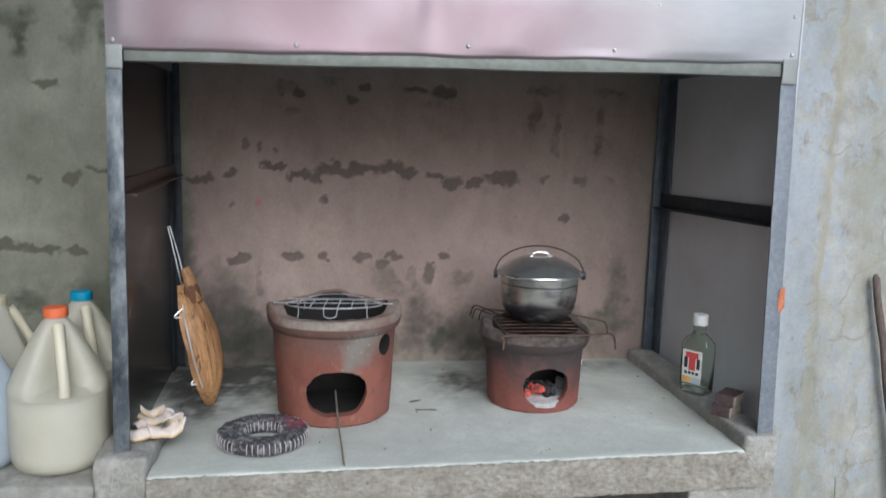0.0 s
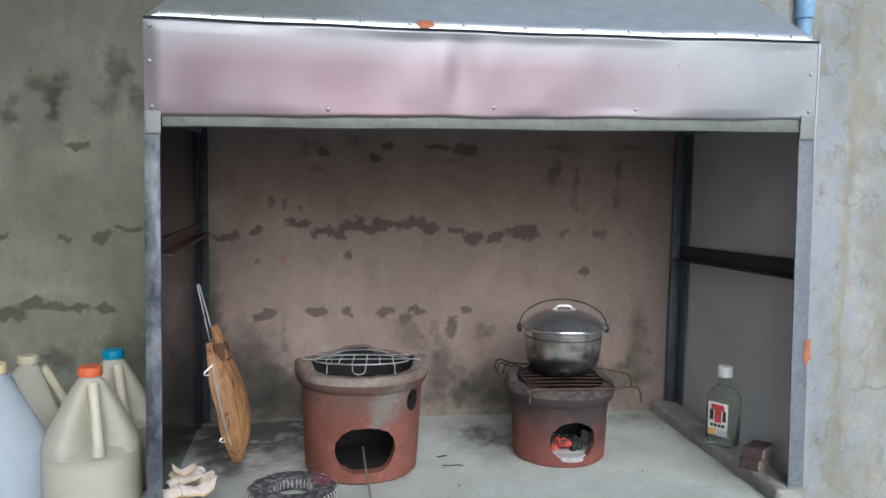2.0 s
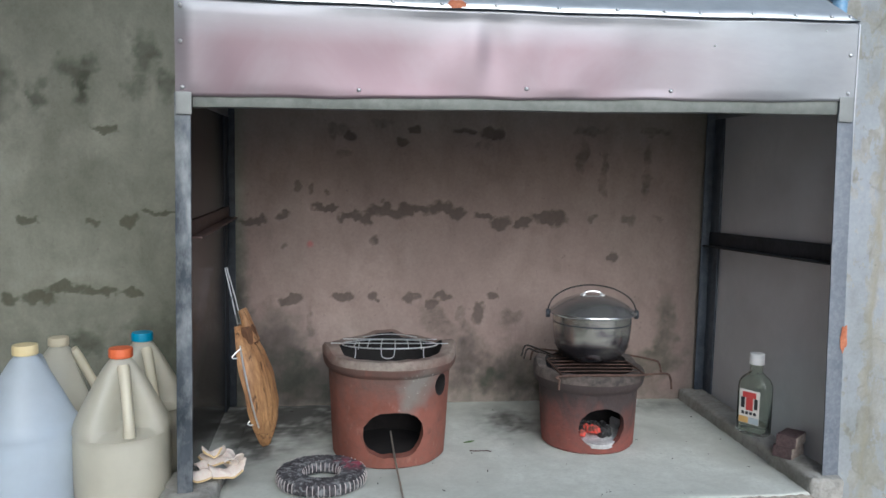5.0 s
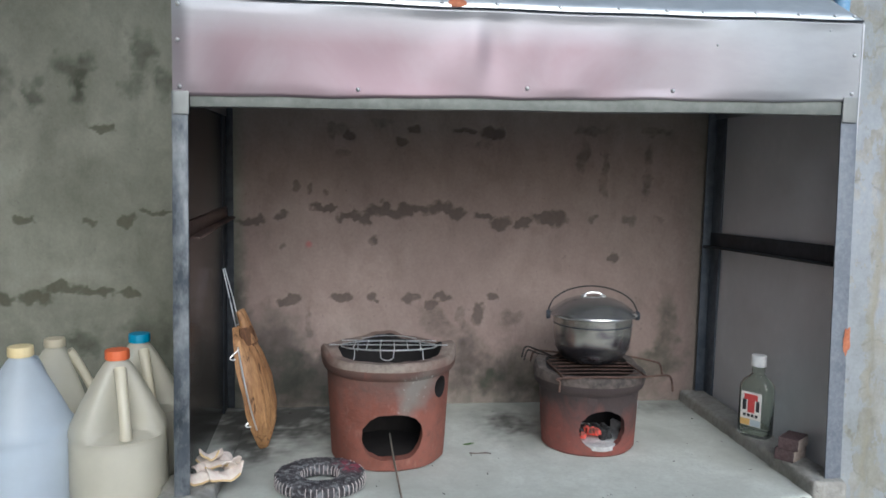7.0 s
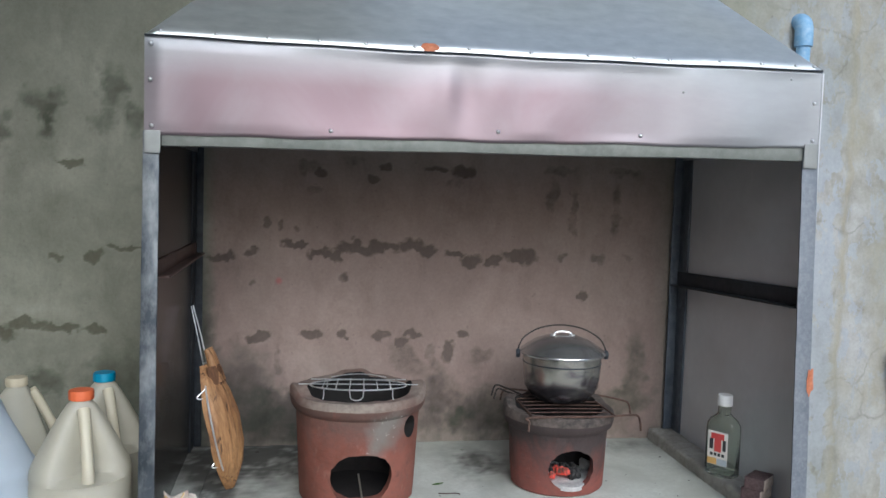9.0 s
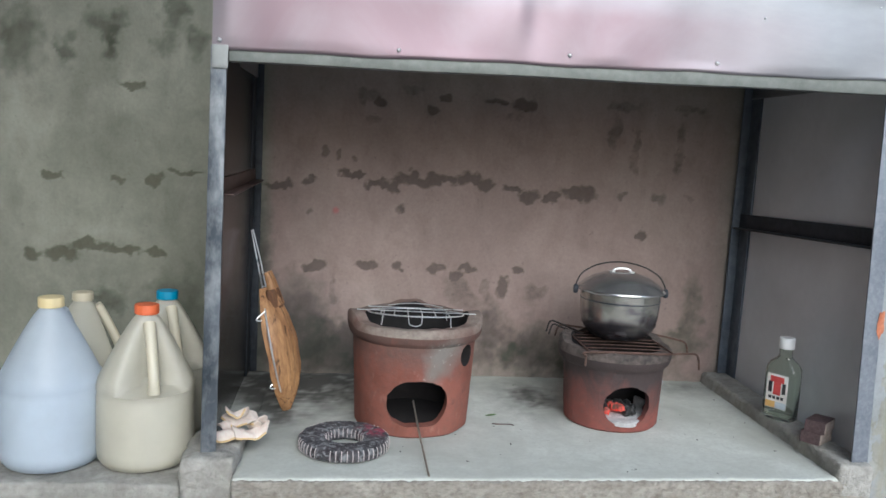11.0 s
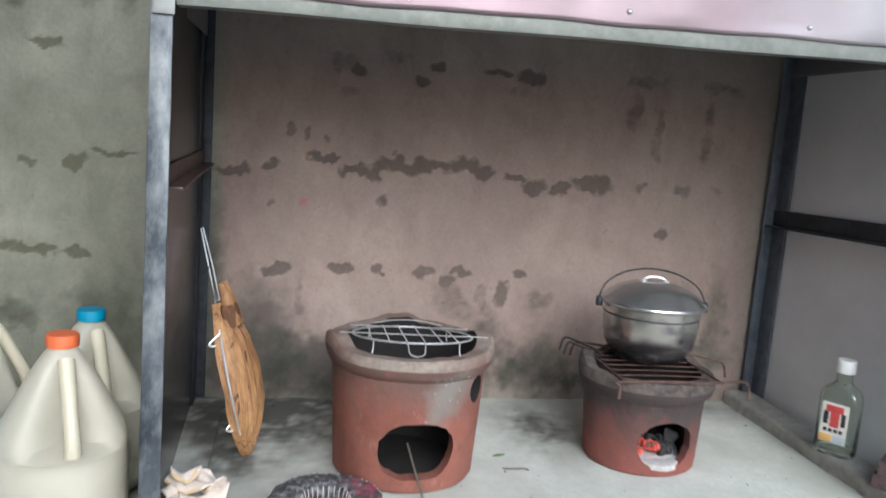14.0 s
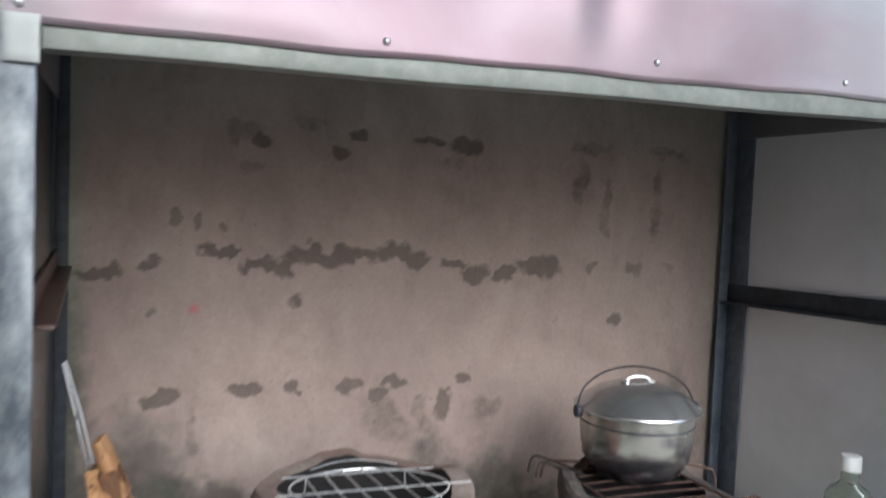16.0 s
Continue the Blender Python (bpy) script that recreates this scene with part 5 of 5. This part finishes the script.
# ---- husk fan and wire fish grill leaning in the corner ----
def husk_fan():
    base = thing("husk_fan", pose(-0.177, 1.668, TOP + 0.002, 0, -12.5, -9), "dried brown palm-sheath hand fan leaning against the side sheet", "hand fan")
    nu, nv = 40, 24
    bm = bmesh.new()
    grids = []
    L, Wd = 0.250, 0.060
    for side in (0, 1):
        g = []
        for i in range(nu + 1):
            t = i / nu
            half = Wd * float(np.interp(t, (0, 0.06, 0.18, 0.35, 0.55, 0.75, 0.9, 1.0), (0.14, 0.40, 0.74, 0.97, 1.0, 0.86, 0.55, 0.20)))
            row = []
            for j in range(nv + 1):
                s = -1 + 2 * j / nv
                y = s * half
                bulge = 0.037 * (1 - s * s) ** 0.7 * half / Wd + 0.006 * math.sin(t * 3)
                rib = 0.0012 * math.sin(s * 26 + 2 * noise.noise(Vector((t * 4, s * 3, 0)))) + 0.003 * noise.noise(Vector((t * 5, s * 5, 7)))
                x = bulge + rib - (0.007 if side else 0)
                row.append(bm.verts.new((x, y, t * L)))
            g.append(row)
        grids.append(g)
    for side, g in enumerate(grids):
        for i in range(nu):
            for j in range(nv):
                q = (g[i][j], g[i][j + 1], g[i + 1][j + 1], g[i + 1][j])
                bm.faces.new(q if side == 0 else q[::-1])
    a, b = grids
    edge_a = [a[i][0] for i in range(nu + 1)] + [a[nu][j] for j in range(1, nv + 1)] + [a[i][nv] for i in range(nu - 1, -1, -1)] + [a[0][j] for j in range(nv - 1, 0, -1)]
    edge_b = [b[i][0] for i in range(nu + 1)] + [b[nu][j] for j in range(1, nv + 1)] + [b[i][nv] for i in range(nu - 1, -1, -1)] + [b[0][j] for j in range(nv - 1, 0, -1)]
    for k in range(len(edge_a)):
        m = (k + 1) % len(edge_a)
        bm.faces.new((edge_a[k], edge_a[m], edge_b[m], edge_b[k]))
    bmesh.ops.recalc_face_normals(bm, faces=bm.faces)
    part("blade", bm, FAN, base)
    for off in (-0.007, 0.007):
        part("stem", tube(arc([(0.020, off, 0.212), (0.017, off * 1.1, 0.240), (0.015, off * 1.2, 0.262), (0.012, off * 1.3, 0.280)], 4), 0.0072, 10, taper=[1.7 - 0.075 * k for k in range(13)]), FAN, base)
    bm = lathe([(0.020, 0.206), (0.0215, 0.212), (0.020, 0.236), (0.016, 0.246)], 24, shape=lambda a, r, z: (r * (1 + 0.2 * noise.noise(Vector((math.cos(a) * 3, math.sin(a) * 3, z * 60)))), z))
    for v in bm.verts:
        v.co.x = v.co.x * 0.8 + 0.014
        v.co.y *= 1.2
    part("binding", bm, FAN_DARK, base, "dark fibrous binding at the neck")


husk_fan()

fish = thing("fish_grill", pose(-0.182, 1.700, TOP + 0.002, -3, -12.5, 4), "chromed wire fish grill leaning behind the husk fan", "grill")
part("rim_wire", tube([(0.0, 0.10 * math.cos(a), 0.125 + 0.12 * math.sin(a)) for a in np.linspace(0, 2 * math.pi, 49)[:-1]], 0.0018, 8, closed=True), WIRE, fish)
for k in range(6):
    y = -0.07 + 0.028 * k
    zz = 0.12 * math.sqrt(1 - (y / 0.10) ** 2)
    part("wire", tube([(0, y, 0.125 - zz), (0, y, 0.125), (0, y, 0.125 + zz)], 0.0013, 6), WIRE, fish)
for dy in (-0.005, 0.005):
    part("handle_wire", tube([(dy * 0.6, 0.006 + dy * 2, 0.20), (dy * 0.5, 0.012 + dy * 1.6, 0.30), (-0.002 + dy * 0.25, 0.018 + dy * 1.0, 0.362)], 0.0013, 8), WIRE, fish)
for zz in (0.060, 0.195):
    part("foot_loop", tube(arc([(0.0, -0.075, zz + 0.012), (-0.012, -0.080, zz + 0.005), (-0.018, -0.082, zz), (-0.012, -0.080, zz - 0.004), (0.0, -0.075, zz - 0.003)], 5), 0.0015, 8), WIRE, fish)


# ---- crumpled cloth on the curb ----
def crumpled_cloth():
    base = thing("cleaning_rag", pose(-0.248, 1.437, 0.803, 0, 0, 0), "crumpled cream kitchen cloth with a yellow hem", "rag")

    def flap(name, at, turn, tip, size, bend, curl, seed, hem=True):
        """A soft sheet bent over once along x, rippled, with a hem along one edge."""
        bm = bmesh.new()
        nu, nv = 28, 20
        w, d = size
        g = []
        for i in range(nu + 1):
            u = -1 + 2 * i / nu
            row = []
            for j in range(nv + 1):
                v = -1 + 2 * j / nv
                a = bend * v
                soft = 0.0045 * noise.noise(Vector((u * 1.3, v * 1.2, seed))) + 0.0022 * math.sin(3.2 * u + 2.2 * v + seed) + 0.0008 * noise.noise(Vector((u * 5, v * 5, seed)))
                r = d / max(0.3, bend)
                row.append(bm.verts.new((u * w * (1 - 0.18 * abs(v)) + 0.004 * v, r * math.sin(a), r * (math.cos(a) - math.cos(bend)) + curl * u * u + soft)))
            g.append(row)
        for i in range(nu):
            for j in range(nv):
                bm.faces.new((g[i][j], g[i + 1][j], g[i + 1][j + 1], g[i][j + 1]))
        rim = [row[0].co.copy() for row in g]
        ob = part(name, bm, RAG, base)
        ob.matrix_local = pose(*at, tip, 0, turn)
        mod = ob.modifiers.new("thickness", "SOLIDIFY")
        mod.thickness = 0.0026
        if hem:
            part("hem", tube(rim, 0.0020, 6), RAG_HEM, ob, "yellow hem")

    flap("fold", (-0.004, -0.014, 0.004), 4, 0, (0.026, 0.022), 1.9, 0.002, 1.3)
    flap("fold", (0.030, -0.002, 0.006), 28, 6, (0.034, 0.020), 1.2, 0.010, 4.1)
    flap("fold", (0.012, 0.012, 0.020), -32, -14, (0.036, 0.022), 1.3, 0.006, 7.7)
    flap("fold", (-0.010, 0.016, 0.012), 62, 10, (0.030, 0.020), 1.7, 0.004, 9.2, False)
    flap("fold", (0.006, 0.006, 0.038), 15, -24, (0.020, 0.014), 1.0, 0.010, 12.6)
    flap("fold", (0.036, 0.018, 0.022), -50, 8, (0.024, 0.016), 1.1, 0.012, 15.3)
    return base


crumpled_cloth().scale = (0.95, 0.95, 0.95)


# ---- bottle and matchboxes on the curb ----
def flat_bottle():
    base = thing("glass_bottle", pose(0.822, 1.604, 0.803, 0, 0, -56), "flat clear glass liquor bottle with white cap and printed label", "bottle")
    prof = [(0.0, 0.004), (0.022, 0.003), (0.030, 0.0), (0.0335, 0.004), (0.034, 0.012), (0.034, 0.095), (0.033, 0.106), (0.027, 0.117), (0.018, 0.124), (0.0128, 0.130), (0.0125, 0.150), (0.0115, 0.150), (0.0115, 0.130), (0.017, 0.122), (0.026, 0.115), (0.0315, 0.105), (0.0325, 0.095), (0.0325, 0.012), (0.028, 0.006), (0.0, 0.007)]

    def shape(a, r, z):
        if z < 0.126 and r > 0.0115:
            e = 0.62
            k = (abs(math.cos(a)) ** (2 / e) + abs(math.sin(a) / 0.62) ** (2 / e)) ** (-e / 2)
            return r * k, z
        return r, z

    b = part("glass", lathe(prof, 64, shape=shape), GLASS, base)
    b.visible_shadow = False
    part("cap", lathe([(0.0145, 0.146), (0.0150, 0.147), (0.0150, 0.166), (0.0140, 0.1685), (0.0, 0.169)], 36, shape=lambda a, r, z: (r * (1 + 0.015 * math.sin(18 * a)), z)), CAP_WHITE, base, "white screw cap")
    lab = part("label", rough_box(-0.022, 0.022, -0.0222, -0.0216, 0.024, 0.094, 0.02, 0.0003), LABEL_W, base, "white paper label")
    y0, y1 = -0.0230, -0.0222
    for mat, x0, x1, z0, z1 in ((LABEL_R, -0.015, 0.014, 0.078, 0.090), (LABEL_R, -0.007, 0.008, 0.052, 0.078), (LABEL_K, -0.018, -0.010, 0.056, 0.078), (LABEL_K, 0.011, 0.018, 0.056, 0.078), (LABEL_Y, -0.0215, -0.001, 0.025, 0.038), (LABEL_B, 0.0, 0.0215, 0.025, 0.038)):
        part("print", rough_box(x0, x1, y0, y1, z0, z1, 0.02, 0.0003), mat, lab)
    for k in range(4):
        part("print", rough_box(-0.016 + 0.0085 * k, -0.010 + 0.0085 * k, y0, y1, 0.043, 0.049, 0.02, 0.0003), LABEL_K, lab)


flat_bottle()
for k, (dx, dy, tz) in enumerate(((0, 0, 36), (0.002, -0.003, 41))):
    box = thing("matchbox", pose(0.829 + dx, 1.478 + dy, 0.8035 + 0.0225 * k, 0, 0, tz), "small dark matchbox stacked on the curb", "matchbox", "matchboxes")
    part("sleeve", rough_box(-0.032, 0.022, -0.018, 0.018, 0, 0.022, 0.01, 0.0012, 0.0008, 60), BOX_SIDE, box)
    part("tray", rough_box(-0.0300, 0.0200, -0.0196, 0.0168, 0.0015, 0.0205, 0.01, 0.001), BOX_EDGE, box)


# ---- things against the wall outside ----
pipe = thing("water_pipe", pose(1.148, 1.917, 0, 0, 0, 0), "blue plastic water pipe with an elbow into the wall", "pipe")
part("riser", tube([(0, 0, 0.0), (0, 0, 1.0), (0, 0, 1.775)], 0.0165, 20), PVC, pipe)
part("elbow", tube(arc([(0, 0, 1.755), (0, 0, 1.790), (0.0, 0.004, 1.808), (0.0, 0.016, 1.817), (0, 0.035, 1.818)], 5), 0.0215, 20), PVC, pipe, "blue elbow fitting")

top, foot = Vector((1.456, 1.925, 0.985)), Vector((1.672, 1.905, 0.0))
pts, tap = [], []
for k in range(25):
    t = k / 24
    p = top.lerp(foot, t) + Vector((noise.noise(Vector((t * 5, 0, 1))), 0, 0)) * 0.012
    pts.append(p)
    tap.append(0.75 + 0.4 * t + 0.12 * noise.noise(Vector((t * 14, 2, 0))))
pts = [top + Vector((-0.003, 0, 0.012))] + pts
tap = [0.35] + tap
stick = part("wooden_stick", tube(pts, 0.0125, 12, taper=tap), BARK)
tagged(stick, "weathered dark stick leaning against the wall", "stick")

grass_rng = random.Random(3)
for gx, gz in ((1.395, 0.47), (1.335, 0.43), (1.42, 0.40)):
    tuft = thing("grass_tuft", pose(gx, 1.90, 0.0), "tall green grass blades growing at the wall foot", "grass", "grass at the wall")
    for b in range(5):
        h = gz * grass_rng.uniform(0.7, 1.0) if b else gz
        lean = Vector((grass_rng.uniform(-0.05, 0.05), grass_rng.uniform(-0.05, 0.01), 0))
        bm = bmesh.new()
        prev = None
        for k in range(11):
            t = k / 10
            c = lean * t * t + Vector((0, 0, h * t))
            w = 0.0065 * (1 - t**1.5) + 0.0004
            cur = (bm.verts.new(c + Vector((-w, 0, 0))), bm.verts.new(c + Vector((0, 0.0012, 0))), bm.verts.new(c + Vector((w, 0, 0))))
            if prev:
                bm.faces.new((prev[0], prev[1], cur[1], cur[0]))
                bm.faces.new((prev[1], prev[2], cur[2], cur[1]))
            prev = cur
        part("blade", bm, LEAF, tuft)

# firewood in the dark under the counter
wood_rng = random.Random(11)
for k in range(9):
    bm = tube([(0, -0.22, 0), (wood_rng.uniform(-0.01, 0.01), 0, 0.003), (0, 0.22, 0)], wood_rng.uniform(0.026, 0.036), 9)
    for v in bm.verts:
        v.co += Vector(noise.noise_vector(v.co * 14 + Vector((k * 3, 0, 0)))) * 0.006
    log = part("firewood", bm, BARK if k % 3 else RUST)
    row, col = divmod(k, 3) if k < 9 else (0, 0)
    log.matrix_world = pose(0.44 + 0.078 * col + 0.02 * (row % 2), 1.68, 0.036 + 0.066 * row, 0, 0, wood_rng.uniform(-4, 4))
    tagged(log, "split firewood stacked under the counter", "firewood", "firewood stack")

# crumbs of charcoal strewn on the hearth
bm = bmesh.new()
crumb_rng = random.Random(21)
for k in range(70):
    x, y = crumb_rng.uniform(-0.2, 0.78), crumb_rng.uniform(1.37, 1.93)
    s = crumb_rng.choice((0.0006, 0.0008, 0.0011, 0.0018)) * crumb_rng.uniform(0.6, 1.2)
    a = crumb_rng.uniform(0, 6.28)
    mat = Matrix.Translation((x, y + SHEAR * x * 0, TOP + s * 0.3)) @ Matrix.Rotation(a, 4, "Z") @ Matrix.Diagonal((s * crumb_rng.uniform(1, 4), s, s * 0.6, 1))
    bmesh.ops.create_icosphere(bm, subdivisions=1, radius=1, matrix=mat)
crumbs = part("charcoal_crumbs", bm, DEBRIS)
tagged(crumbs, "black charcoal crumbs scattered on the hearth top", "crumbs", kind="stuff")

# a twig and a dry leaf lying beside the big stove
twig = part("twig", tube(arc([(0.228, 1.607, TOP + 0.0022), (0.244, 1.603, TOP + 0.0028), (0.262, 1.606, TOP + 0.002), (0.270, 1.600, TOP + 0.0022)], 4), 0.0013, 6), BARK)
tagged(twig, "short dark twig on the hearth top", "twig")
bm = bmesh.new()
prev = None
for k in range(9):
    t = k / 8
    w = 0.0045 * math.sin(math.pi * min(1, t * 0.95 + 0.03))
    c = Vector((0.222 + 0.024 * t, 1.655 + 0.004 * t, TOP + 0.0016 + 0.002 * t * t))
    cur = (bm.verts.new(c + Vector((0, -w, 0.0008))), bm.verts.new(c), bm.verts.new(c + Vector((0, w, 0.0012))))
    if prev:
        bm.faces.new((prev[0], cur[0], cur[1], prev[1]))
        bm.faces.new((prev[1], cur[1], cur[2], prev[2]))
    prev = cur
dry = part("dry_leaf", bm, LEAF)
tagged(dry, "small dull green leaf on the hearth top", "leaf")
